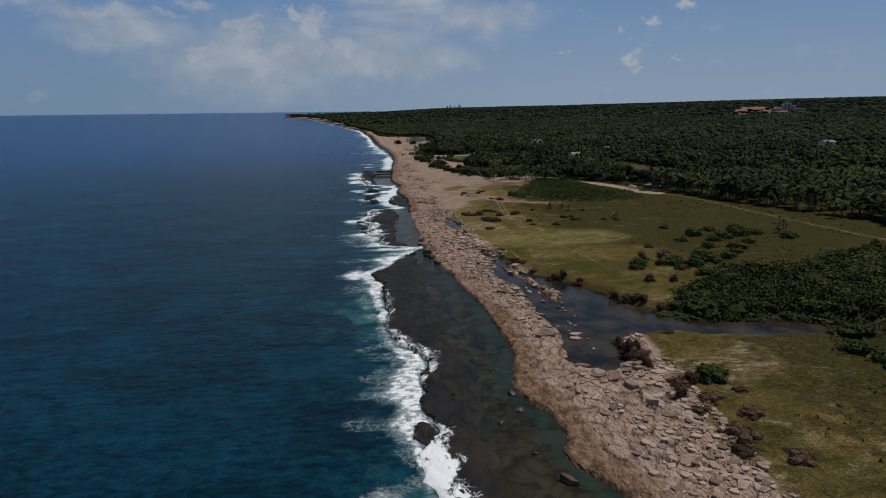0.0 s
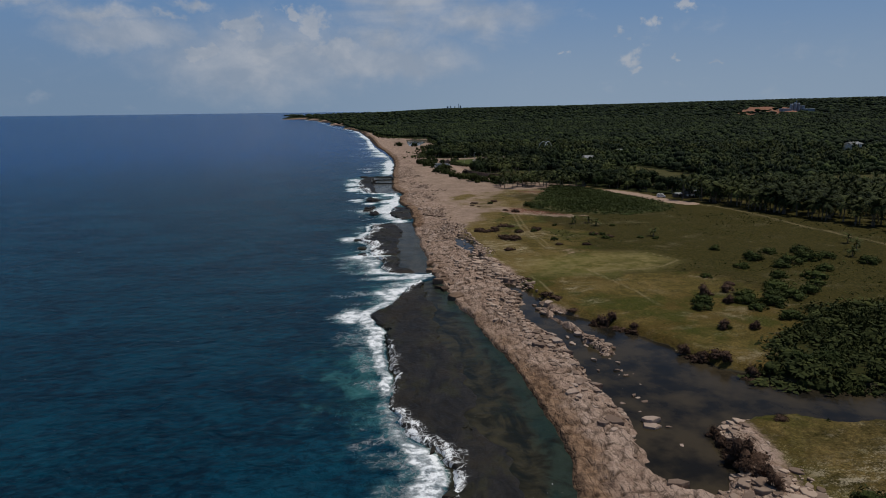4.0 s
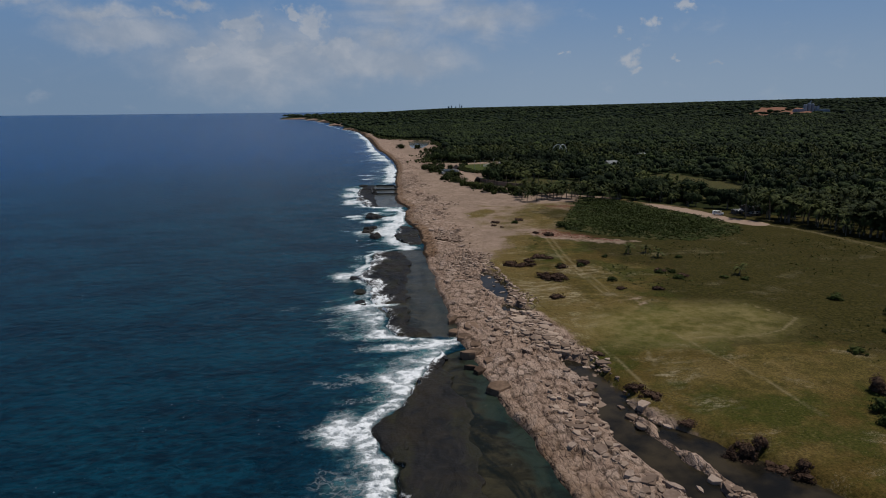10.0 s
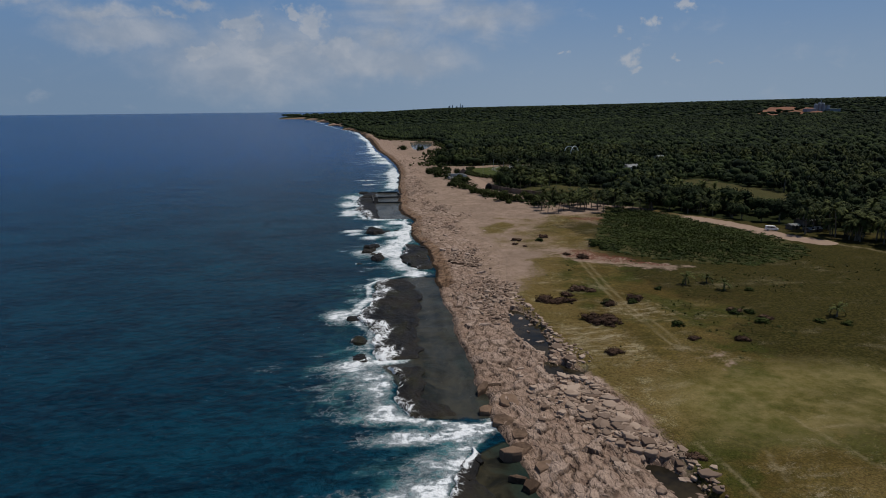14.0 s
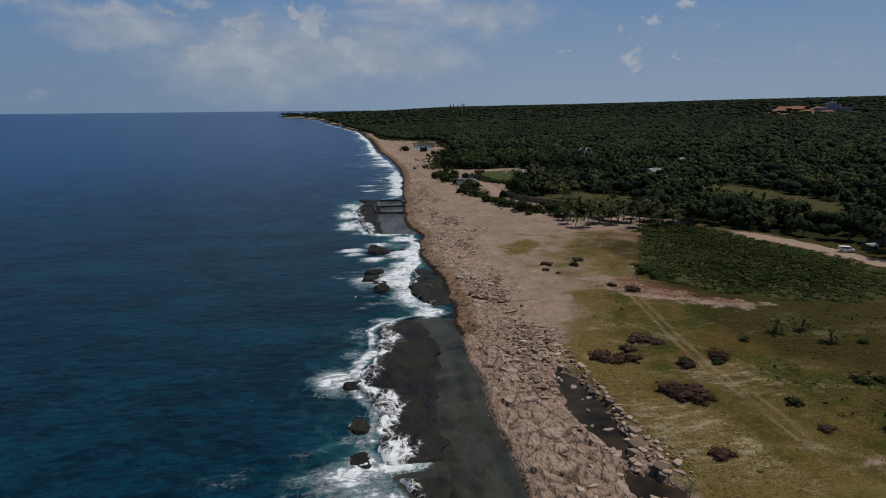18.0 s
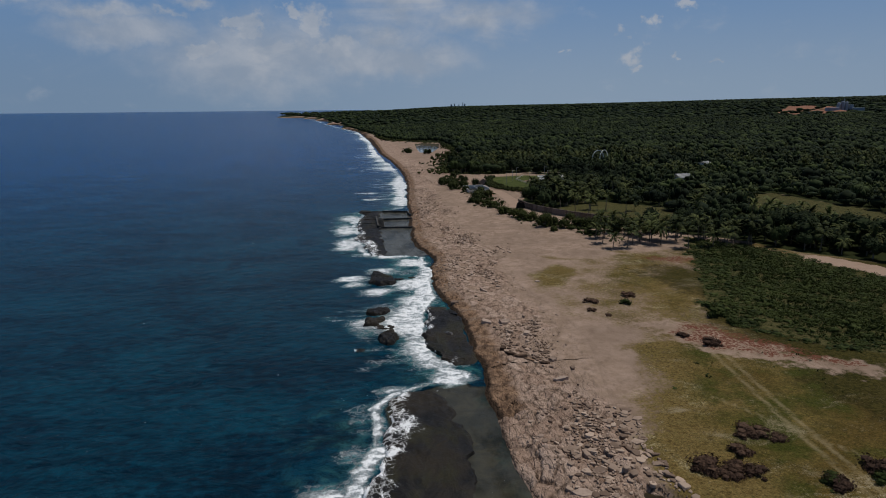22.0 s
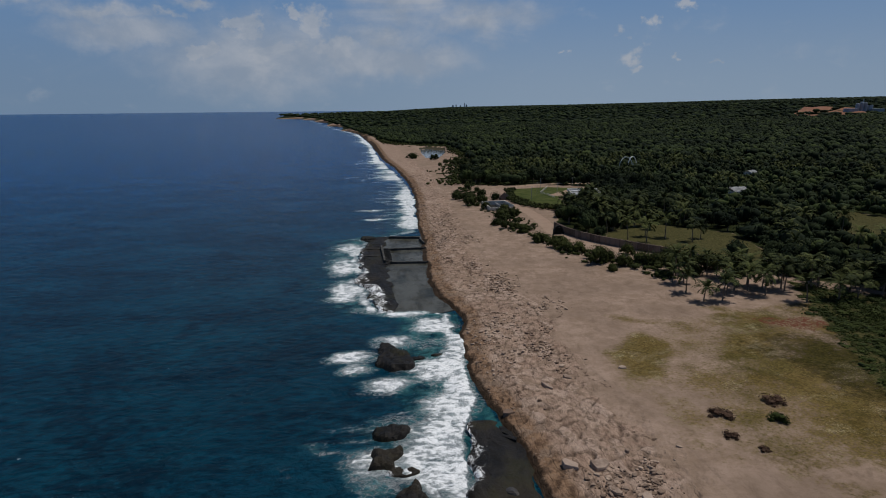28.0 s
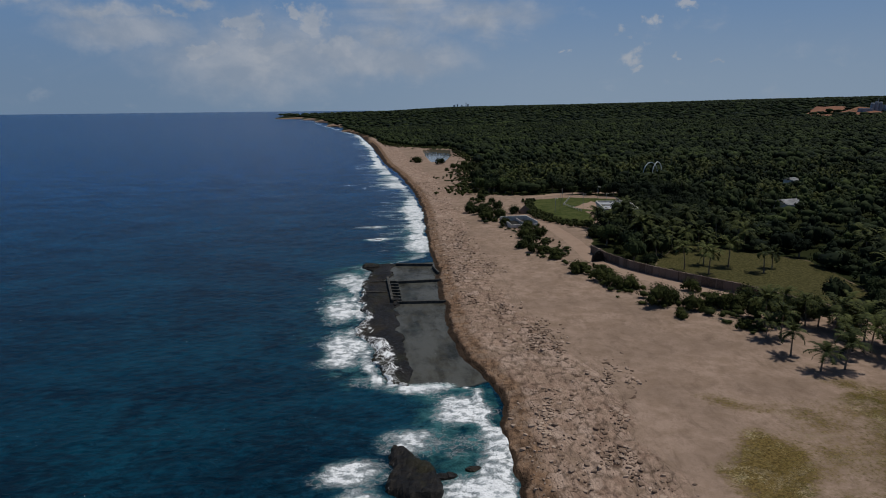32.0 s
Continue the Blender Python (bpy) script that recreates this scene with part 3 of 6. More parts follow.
def reef_material():
    m, n, b = material("reef_rock")
    p = n.place
    fine, mid, broad = n.noise(p, 1.8, 6, 0.7), n.noise(n.scaled(p, (1, 0.6, 1)), 0.3, 7, 0.7, 0.8), n.noise(p, 0.07, 4, 0.6)
    c = n.mix(n.ramp(mid, 0.35, 0.68), (0.0055, 0.0052, 0.005), (0.019, 0.0165, 0.0145))
    c = n.mix(n.ramp(broad, 0.46, 0.62, 0, 0.7), c, (0.026, 0.020, 0.012))
    c = n.mix(n.ramp(fine, 0.58, 0.78, 0, 0.6), c, (0.06, 0.056, 0.05))
    c = n.mix(n.ramp(n.noise(n.scaled(p, (1, .4, 1)), 0.2, 6, 0.7, 1.0), 0.6, 0.75, 0, 0.5), c, (0.05, 0.044, 0.036))
    wash = n.noise(n.scaled(p, (1.0, 0.55, 1.0)), 0.42, 10, 0.75, 0.7)
    f = n.ramp(n.math("ADD", n.attr("foam"), n.math("MULTIPLY", n.math("SUBTRACT", wash, 0.5), 2.6)), 0.68, 0.88)
    weed = n.ramp(n.noise(n.scaled(p, (1, .5, 1)), 0.16, 6, 0.66), 0.5, 0.62, 0, 0.6)
    c = n.mix(weed, c, n.mix(fine, (0.012, 0.014, 0.006), (0.042, 0.036, 0.015)))
    veins = n.add("ShaderNodeTexVoronoi", {"Vector": n.add("ShaderNodeVectorMath", {0: n.scaled(p, (0.8, 1, 0)), 1: n.scaled(n.add("ShaderNodeTexNoise", {"Vector": p, "Scale": 0.5, "Detail": 5.0}).outputs["Color"], (3, 3, 0))}, op="ADD").outputs[0], "Scale": 0.75}, feature="DISTANCE_TO_EDGE").outputs["Distance"]
    f = n.math("MAXIMUM", f, n.math("MULTIPLY", n.ramp(veins, 0.0, 0.09, 0.65, 0.0), n.ramp(n.math("ADD", n.attr("foam"), n.math("MULTIPLY", n.math("SUBTRACT", mid, 0.5), 1.8)), 0.45, 0.75)))
    c = n.mix(f, c, (0.8, 0.82, 0.83))
    n.put(b, "Base Color", c)
    n.put(b, "Roughness", n.ramp(fine, 0.3, 0.7, 0.45, 0.75)), n.put(b, "Specular IOR Level", 0.16)
    bump(n, b, n.math("ADD", n.math("MULTIPLY", mid, 0.8), n.math("MULTIPLY", fine, 0.2)), 1.0, 0.5)
    return m


def leaf_material(name, dark, light, spread=0.5, roughness=0.85, gloss=0.08, bright=None):
    """Foliage between two greens, varied leaf by leaf, plant by plant and over the land; bright is the green of a few plants."""
    m, n, b = material(name)
    island = n.add("ShaderNodeNewGeometry").outputs["Random Per Island"]
    each = n.math("FRACT", n.math("ADD", n.add("ShaderNodeObjectInfo").outputs["Random"], n.attr("tint")))
    patch = n.noise(n.place, 0.012, 4, 0.65)
    f = n.math("ADD", n.math("MULTIPLY", n.math("ADD", island, each), spread * 0.5), n.math("MULTIPLY", n.noise(n.place, 0.5, 4, 0.7), 1 - spread))
    f = n.math("ADD", f, n.math("MULTIPLY", n.math("SUBTRACT", patch, 0.5), 1.5))
    c = n.mix(n.ramp(f, 0.2, 0.85), dark, light)
    if bright:
        c = n.mix(n.math("MULTIPLY", n.ramp(each, 0.8, 0.9), n.ramp(patch, 0.42, 0.6, 0.25, 0.9)), c, bright)
    n.put(b, "Base Color", c)
    n.put(b, "Roughness", roughness), n.put(b, "Specular IOR Level", gloss)
    return m


GROUND, SEA, STILL, POND, REEF = ground_material(), sea_material(), still_material(), pond_material(), reef_material()
LEAF = leaf_material("tree_leaves", (0.0066, 0.012, 0.0056), (0.029, 0.041, 0.0145), 0.5, bright=(0.046, 0.062, 0.018))
THICKETLEAF = leaf_material("thicket_leaves", (0.020, 0.029, 0.0075), (0.05, 0.063, 0.016), 0.6)
PALMLEAF = leaf_material("palm_fronds", (0.017, 0.025, 0.007), (0.09, 0.102, 0.03), 0.55, 0.75, 0.1)
BUSHLEAF = leaf_material("bush_leaves", (0.013, 0.02, 0.006), (0.045, 0.052, 0.014))
DRYLEAF = leaf_material("dry_bush_leaves", (0.034, 0.02, 0.014), (0.105, 0.064, 0.043))
MANGROVELEAF = leaf_material("mangrove_leaves", (0.024, 0.031, 0.009), (0.066, 0.073, 0.02), 0.6)
BARK = simple("bark", (0.12, 0.09, 0.065), (0.22, 0.18, 0.14), 3.0)
BOULDER = simple("shore_stone", (0.16, 0.112, 0.085), (0.36, 0.275, 0.22), 0.9, 0.9, 0.05, 0, 0.5)
BROWNSTONE = simple("brown_stone", (0.06, 0.038, 0.025), (0.19, 0.125, 0.085), 0.8, 0.85, 0.1, 0, 0.4)
WETSTONE = simple("wet_stone", (0.014, 0.013, 0.012), (0.05, 0.042, 0.034), 1.2, 0.4, 0.08, 0, 0.4)
CONCRETE = simple("wet_concrete", (0.03, 0.03, 0.028), (0.09, 0.085, 0.075), 0.8, 0.7, 0.03)
WALLSTONE = simple("wall_stone", (0.10, 0.075, 0.06), (0.19, 0.145, 0.12), 1.5, 0.9, 0.03, 0, 0.4)
PLASTER = simple("weathered_plaster", (0.45, 0.42, 0.38), (0.66, 0.63, 0.58), 0.9)
ROOFING = simple("metal_roof", (0.22, 0.23, 0.24), (0.42, 0.43, 0.44), 0.5, 0.55, 0.01)
# Near-black for the unlit insides of openings, shade put into the colour.
DARKNESS = simple("dark_interior", (0.012, 0.012, 0.012), (0.03, 0.028, 0.025), 1.0)

# ---- ground, sea, still water ----
def wobble(px, py, size, amount):
    return (rough(px, py, size) - 0.5) * 2 * amount


def land(px, py):
    """How far inland a place lies, in metres."""
    return px - shore(py) + wobble(px, py, 7, 1.6) * np.where(py < 1200, 1, 0)


def pond(px, py):
    d = np.full(px.shape, -1e3)
    near = (px > 20) & (px < 130) & (py > 90) & (py < 1130)
    qx, qy = px[near], py[near]
    v = np.full(qx.shape, -1e3)
    for poly in [LAGOON] + POOLS:
        v = np.maximum(v, inside(qx, qy, poly))
    v = np.minimum(v, -inside(qx, qy, BAR))
    d[near] = v + wobble(qx, qy, 5, 1.2) + wobble(qx, qy, 2, 0.6)
    return d


def polymask(poly, soft):
    xs, ys = [p[0] for p in poly], [p[1] for p in poly]

    def fun(px, py):
        out = np.zeros(px.shape)
        near = (px > min(xs) - 25) & (px < max(xs) + 25) & (py > min(ys) - 25) & (py < max(ys) + 25)
        out[near] = step(inside(px[near], py[near], poly) + wobble(px[near], py[near], 8, 1.5), -soft, soft)
        return out
    return fun


def waymask(way, half, soft=1.0):
    xs, ys = [p[0] for p in way], [p[1] for p in way]

    def fun(px, py):
        out = np.zeros(px.shape)
        near = (px > min(xs) - 15) & (px < max(xs) + 15) & (py > min(ys) - 15) & (py < max(ys) + 15)
        out[near] = step(half - beside(px[near], py[near], way), -soft, soft)
        return out
    return fun


def rock_zone(px, py):
    """1 on the bare ledges behind the shore."""
    d = px - shore(py)
    width = np.where(py < 250, grass_edge(py) - shore(py) + 1, np.interp(py, [250, 330, 380, 430, 520, 640, 900, 1400], [18, 18, 23, 21, 17, 18, 26, 30]))
    patch = wobble(px, py, 14, 5.0)
    return step(width + patch - d, -2, 3) * np.interp(py, [300, 340, 520, 700, 2000], [1.0, 0.6, 0.55, 0.62, 0.62])


def grass_zone(px, py):
    d = px - grass_edge(py)
    edge_soft = np.interp(py, [280, 320, 400], [3, 14, 16])
    g = step(d + wobble(px, py, 16, 3) + np.where((py > 290) & (py < 410), wobble(px, py, 30, 10) - 2, 0), -edge_soft, edge_soft)
    return g * np.interp(py, [300, 330, 372, 382], [1, 0.9, 0.84, 0.66]) * np.where(py > 325, 0.66 + 0.34 * step(px, 60, 84), 1)


def quarry(px, py):
    r, a = np.hypot(px, py - 160), np.degrees(np.arctan2(px, py - 160))
    return step(r, 1740, 1790) * step(2010 - r, 0, 60) * step(a, 33.2, 33.9) * step(38.6 - a, 0, 0.8) * step(rough(px, py, 70, 3), 0.36, 0.46)


def plates(px, py, sx, sy, salt):
    """Broken plates of rock: a random value for each, its lean, and the distance to its joint."""
    u, v = px / sx, py / sy
    i, j = np.floor(u).astype(int), np.floor(v).astype(int)
    first, second = np.full(px.shape, 9.0), np.full(px.shape, 9.0)
    mark, lean = np.zeros(px.shape), np.zeros(px.shape)
    for di in (-1, 0, 1):
        for dj in (-1, 0, 1):
            a, b = i + di, j + dj
            ox, oy, r = LATTICE[(a + salt) % 256, b % 256], LATTICE[a % 256, (b + salt + 91) % 256], LATTICE[(a + 57) % 256, (b + salt) % 256]
            dx, dy = u - a - ox, v - b - oy
            d = np.hypot(dx, dy)
            near = d < first
            second = np.where(near, first, np.minimum(second, d))
            mark, lean = np.where(near, r, mark), np.where(near, dx * (ox - 0.5) + dy * (oy - 0.5), lean)
            first = np.minimum(first, d)
    return mark, lean, second - first


def bent(px, py):
    return px + wobble(px, py, 5, 1.3), py + wobble(px + 60, py, 5, 1.3)


def bank_width(py):
    return np.where(py < 300, np.clip(grass_edge(py) - shore(py) + 2, 8, 25), np.interp(py, [300, 330, 560], [20, 25, 18]))


def in_bank(px, py):
    """1 well within the strip of broken rock along the shore, 0 at its edges."""
    d = px - shore(py)
    return step(d, 0.2, 2.0) * step(bank_width(py) - d, 0.5, 3.0) * step(py, 46, 50) * step(560 - py, 0, 6)


def plate_rise(px, py):
    k = in_bank(px, py) * np.interp(py, [120, 200, 290, 340, 420], [0.6, 1.0, 1.0, 0.62, 0.5])
    qx, qy = bent(px, py)
    big, lean, joint = plates(qx, qy, 2.3, 3.4, 5)
    small, lean2, joint2 = plates(qx + 7, qy, 0.95, 1.5, 40)
    patch = step(rough(px, py, 16, 2), 0.3, 0.55)
    rise = 0.52 * (big - 0.45) + 0.5 * lean - 0.24 * step(0.10 - joint, 0, 0.08)
    return k * (rise * (0.35 + 0.65 * patch) + (0.16 * (small - 0.5) + 0.12 * lean2) * (1.3 - 0.6 * patch))


def ledges(px, py):
    """Long low steps in the rock, running with the coast."""
    q = rough(px * 1.1 + 0.25 * py, py * 0.32, 3.4, 4)
    return np.floor(q * 12) / 12 - 0.42


def plain_height(px, py):
    d = land(px, py)
    r = np.hypot(px, py - 160)
    deep = -1.6 - 14 * step(r, 900, 2400)
    z = deep + (0.75 - deep) * step(d, -0.7 - 0.012 * r, 1.0 + 0.004 * r) + 0.65 * step(d, 0.6, 6.5)
    z = z + step(d, 0, 2) * rock_zone(px, py) * ledges(px, py) * 1.35
    z = z + step(d, 14, 60) * (0.5 + 0.5 * rough(px, py, 40, 3))
    z = z - 2.2 * step(pond(px, py), -2.5, 1.2)
    z = z + quarry(px, py) * (3 + 17 * step(r, 1760, 2000))
    return z + hills(px, py) + lift(px, py)


def height(px, py):
    return plain_height(px, py) + plate_rise(px, py)


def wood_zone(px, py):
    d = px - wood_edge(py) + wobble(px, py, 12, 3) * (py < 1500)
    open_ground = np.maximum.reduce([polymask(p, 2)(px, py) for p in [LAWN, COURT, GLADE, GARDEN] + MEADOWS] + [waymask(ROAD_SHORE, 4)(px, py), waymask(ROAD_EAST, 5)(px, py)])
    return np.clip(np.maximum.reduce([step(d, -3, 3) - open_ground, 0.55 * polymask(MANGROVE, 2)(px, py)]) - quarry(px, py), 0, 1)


xs = spaced([(-1500, 300), (-300, 60), (-40, 10), (10, 1.1), (40, 0.9), (72, 1.2), (130, 2.2), (220, 6), (500, 25), (1400, 80), (4700, 1)])
ys = spaced([(-400, 40), (20, 6), (55, 1.05), (330, 1.2), (460, 1.7), (640, 3), (1000, 8), (1700, 25), (4700, 1)])
LAND = {
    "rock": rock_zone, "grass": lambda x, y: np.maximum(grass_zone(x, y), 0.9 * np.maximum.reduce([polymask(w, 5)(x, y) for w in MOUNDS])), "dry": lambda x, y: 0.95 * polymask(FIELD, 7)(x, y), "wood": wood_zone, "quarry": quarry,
    "road": lambda x, y: np.maximum.reduce([waymask(ROAD_EAST[:5], 5)(x, y), waymask(ROAD_SHORE, 3.0)(x, y), polymask([(101, 613), (118, 634), (122, 616), (108, 605)], 1)(x, y)]),
    "track": lambda x, y: np.maximum.reduce([waymask([(a - 1, c) for a, c in TRACK], 0.4, 0.8)(x, y), waymask([(a + 1, c) for a, c in TRACK], 0.4, 0.8)(x, y), 0.8 * waymask(ROAD_EAST[4:], 1.3, 1.6)(x, y), *[waymask(w, 0.35, 1.0)(x, y) for w in WORN]]),
    "bare": lambda x, y: np.maximum.reduce([polymask(BARE, 6)(x, y), polymask(SANDY, 4)(x, y), 0.42 * polymask(PINK, 3)(x, y)]), "gravel": lambda x, y: np.maximum.reduce([polymask(w, 2.5)(x, y) for w in GRAVEL]), "ochre": lambda x, y: np.maximum.reduce([0.8 * (y > 325) * np.ones_like(x), 0.72 * step(130 - y, 0, 15), 0.95 * step(24 - (x - grass_edge(y)), 0, 16) * step(y, 190, 225), 0.42 * step(100 - x + wobble(x, y, 40, 20), 0, 30)]),
    "shrubby": lambda x, y: np.maximum(1.05 * step(x + wobble(x, y, 45, 24) + wobble(x, y, 14, 8), 60, 96) * np.where(y < 205, step(x, 70, 112), 1) * step(400 - y, 0, 30), 0.35 * step(x, 60, 90) + 0.5 * step(135 - y, 0, 20)), "tide": lambda x, y: np.where(y < 300, np.interp(y, [130, 200], [0.9, 0.28]) * step(9 - (x - shore(y)), 0, 8), step(7 - (x - shore(y)), 0, 5)),
    "lush": lambda x, y: np.maximum.reduce([polymask(LAWN, 2)(x, y), *[polymask(w, 3)(x, y) for w in MEADOWS], polymask(GLADE, 3)(x, y), polymask(GARDEN, 2)(x, y), polymask(THICKET, 3)(x, y)]), "court": polymask(COURT, 2),
    "red": lambda x, y: 0.62 * np.maximum(polymask([(66, 320), (62, 330), (70, 336), (84, 318), (92, 306), (84, 306)], 3)(x, y), polymask([(84, 398), (100, 396), (104, 388), (92, 386)], 3)(x, y)),
    "bed": lambda x, y: step(pond(x, y), -1.2, 0.5),
    "wet": lambda x, y: step(1.9 - land(x, y), 0, 1.6) * np.where(y > 300, 1.0, 0.55), "debris": lambda x, y: np.maximum.reduce([waymask(w, 0.5, 0.9)(x, y) for w in DEBRIS]),
    "plate": lambda x, y: plates(*bent(x, y), 2.3, 3.4, 5)[0], "joint": lambda x, y: in_bank(x, y) * step(0.13 - plates(*bent(x, y), 2.3, 3.4, 5)[2], 0, 0.09)}
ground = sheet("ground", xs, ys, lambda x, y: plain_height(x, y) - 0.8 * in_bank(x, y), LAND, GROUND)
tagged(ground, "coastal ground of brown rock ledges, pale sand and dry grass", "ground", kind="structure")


def strip(across, along, step_along):
    """A sheet that follows the shore: across runs from the water's edge to the end of the broken rock."""
    def shift(gx, gy):
        g = np.random.default_rng(31)
        gx = shore(gy) - 0.2 + gx * (bank_width(gy) - 0.6)
        return gx + g.uniform(-.12, .12, gx.shape), gy + g.uniform(-.14, .14, gx.shape)
    return sheet("rock_bank", np.linspace(0, 1, across), np.arange(*along, step_along), lambda x, y: height(x, y) - 0.05, LAND, GROUND, shift=shift, crisp=lambda x, y: in_bank(x, y) > 0.1)


tagged(strip(62, (47, 320), 0.42), "bank of broken brown rock ledges along the shore", "rock bank", kind="structure")
tagged(strip(46, (319.8, 559), 0.55), "worn rock ledges at the edge of the sandy beach", "rock bank", kind="structure")


def foam(px, py):
    off = surf(py) + wobble(px, py, 9, 2.4) - px          # metres to seaward of the rock
    reach = np.interp(value(px * 0 + 3, py, 13), [0.15, 0.8], [2.5, 13.0]) + np.where((py > 530) & (py < 1700), 8, 0)
    reach = reach * np.interp(value(px * 0 + 8, py, 47), [0.2, 0.8], [0.6, 1.35]) * np.interp(py, [95, 125], [0.5, 1.0])
    f = step(off, -2.0, 0.3) * step(reach - off, 0, 0.9 * reach)
    f = np.maximum(f, 0.34 * step(off, -1, 1) * step(1.9 * reach + 2 - off, 0, 1.6 * reach))
    f = f * np.interp(value(px * 0 + 3, py, 22), [0.15, 0.7], [0.6, 1.15])
    spots = [(6, 219, 12, 5, 1.0), (14, 219, 7, 5, 1.0), (14, 317, 7, 6, 1.05), (11, 367, 9, 11, 1.0), (9, 340, 8, 24, 0.7), (13, 408, 9, 11, 1.1), (4, 400, 10, 8, .8), (-5, 391, 8, 8, 1.0),
             (-1, 350, 9, 11, 0.85), (11, 382, 9, 11, 1.15), (2, 377, 9, 6, 1.1), (14, 372, 5, 12, 1.1), (-4, 385, 6, 7, 1.0), (19, 221.5, 4, 4, 1.0), (2, 560, 12, 5, 0.95), (1, 589, 12, 5, 0.95), (-7, 280, 8, 8, 1.0), (-4, 185, 7, 12, .9), (4, 90, 5, 12, .8), (16, 545, 8, 18, 0.95), (15, 325, 6, 5, 1.0),
             (1, 70, 5, 9, .7), (-8, 440, 8, 22, 1.0), (-9, 470, 8, 26, 1.0), (-8, 500, 9, 16, .9), (20, 600, 6, 30, .9), (8, 418, 12, 4, 1.05), (17, 220.5, 5, 4, .95), (4, 314, 6, 3, .7), (3, 250, 8, 3, .8)]
    f = np.minimum(f, 0.9)
    for cx, cy, rx, ry, k in spots:
        f = np.maximum(f, 0.92 * k * step(1 - np.hypot((px - cx) / rx, (py - cy) / ry), 0, 0.9))
    return np.where(px < shore(py) + 1, f, 0) * np.where(py > 3300, 0, 1)


def channel(px, py):
    """1 in the calm water between the reefs and the shore."""
    q = py + wobble(px, py, 7, 3.5)
    spans = np.maximum.reduce([step(217 - q, -1.5, 1.5), step(q, 223.5, 226.5) * step(313 - q, -1.5, 1.5), step(q, 416.5, 419.5) * step(519 - q, -1.5, 1.5)])
    return spans * step(px - surf(py), 0, 3)


def swell(px, py):
    near = np.hypot(px, py - 160) < 700
    z = 0.25 * (rough(px, py * 0.6, 18, 3) - 0.5) * near
    z = z + 0.7 * foam(px, py) * rough(px, py, 3.0, 3) * (px < surf(py) + 2)
    return z * (1 - channel(px, py)) + lift(px, py) - 0.03


sea_x = spaced([(-4800, 250), (-1000, 80), (-300, 16), (-60, 3), (-14, 0.7), (30, 4), (46, 1)])
sea_y = spaced([(-400, 40), (20, 5), (55, 0.9), (420, 1.2), (640, 3), (1000, 8), (1800, 30), (4850, 1)])
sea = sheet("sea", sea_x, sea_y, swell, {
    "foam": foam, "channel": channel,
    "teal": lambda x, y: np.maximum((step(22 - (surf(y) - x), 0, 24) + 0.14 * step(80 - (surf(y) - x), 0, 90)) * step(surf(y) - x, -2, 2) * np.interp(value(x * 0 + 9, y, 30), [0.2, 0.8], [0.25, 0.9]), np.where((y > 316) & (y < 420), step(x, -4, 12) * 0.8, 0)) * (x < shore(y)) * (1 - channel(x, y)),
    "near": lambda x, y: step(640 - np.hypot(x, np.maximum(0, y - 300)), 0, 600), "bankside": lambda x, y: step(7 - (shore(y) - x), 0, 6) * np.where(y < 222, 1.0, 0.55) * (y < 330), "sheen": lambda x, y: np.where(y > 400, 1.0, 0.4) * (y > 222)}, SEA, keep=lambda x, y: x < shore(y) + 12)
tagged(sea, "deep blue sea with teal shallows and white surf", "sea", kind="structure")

lagoon = sheet("water_lagoon", spaced([(28, 1), (130, 1)]), spaced([(95, 1.2), (290, 1)]), lambda x, y: 0.25 + 0 * x, {}, STILL, keep=lambda x, y: pond(x, y) > -1.5)
tagged(lagoon, "dark still lagoon water behind the rock bank", "water", kind="structure")
far_pond = sheet("water_pond", spaced([(50, 3), (112, 1)]), spaced([(890, 4), (1128, 1)]), lambda x, y: 0.9 + 0 * x, {}, POND, keep=lambda x, y: pond(x, y) > -3)
tagged(far_pond, "shallow grey pond on the far beach", "water", kind="structure")


def slab(seed, tall=0.45):
    """A broken, flat-topped block with an uneven outline, about two metres across."""
    r = random.Random(seed)
    n = r.randint(5, 8)
    ang = sorted(2 * math.pi * (k + r.uniform(-.35, .35)) / n for k in range(n))
    rad = [r.uniform(.6, 1.2) for _ in ang]
    tilt = (r.uniform(-.2, .2), r.uniform(-.2, .2))
    narrow = r.uniform(.45, .9)
    verts = []
    for z, k in ((-0.5, 1.0), (tall * .5, 1.03), (tall * .93, .98), (tall, .92)):
        for a, q in zip(ang, rad):
            x, y = q * k * math.cos(a), q * k * math.sin(a) * narrow
            verts.append((x, y, z + (tilt[0] * x + tilt[1] * y if z > 0 else 0) + r.uniform(-.03, .03)))
    faces = [(l * n + k, l * n + (k + 1) % n, (l + 1) * n + (k + 1) % n, (l + 1) * n + k) for l in range(3) for k in range(n)]
    c = len(verts)
    verts.append((0, 0, tall + r.uniform(-.03, .08)))
    faces += [(3 * n + k, 3 * n + (k + 1) % n, c) for k in range(n)]
    return verts, faces


LEDGES = []
for k in range(8):
    me = bpy.data.meshes.new("ledge")
    me.from_pydata(*[list(q) if i != 1 else [] for i, q in enumerate((slab(900 + k, 0.5)[0], [], slab(900 + k, 0.5)[1]))])
    me.materials.append(REEF)
    LEDGES.append(me)


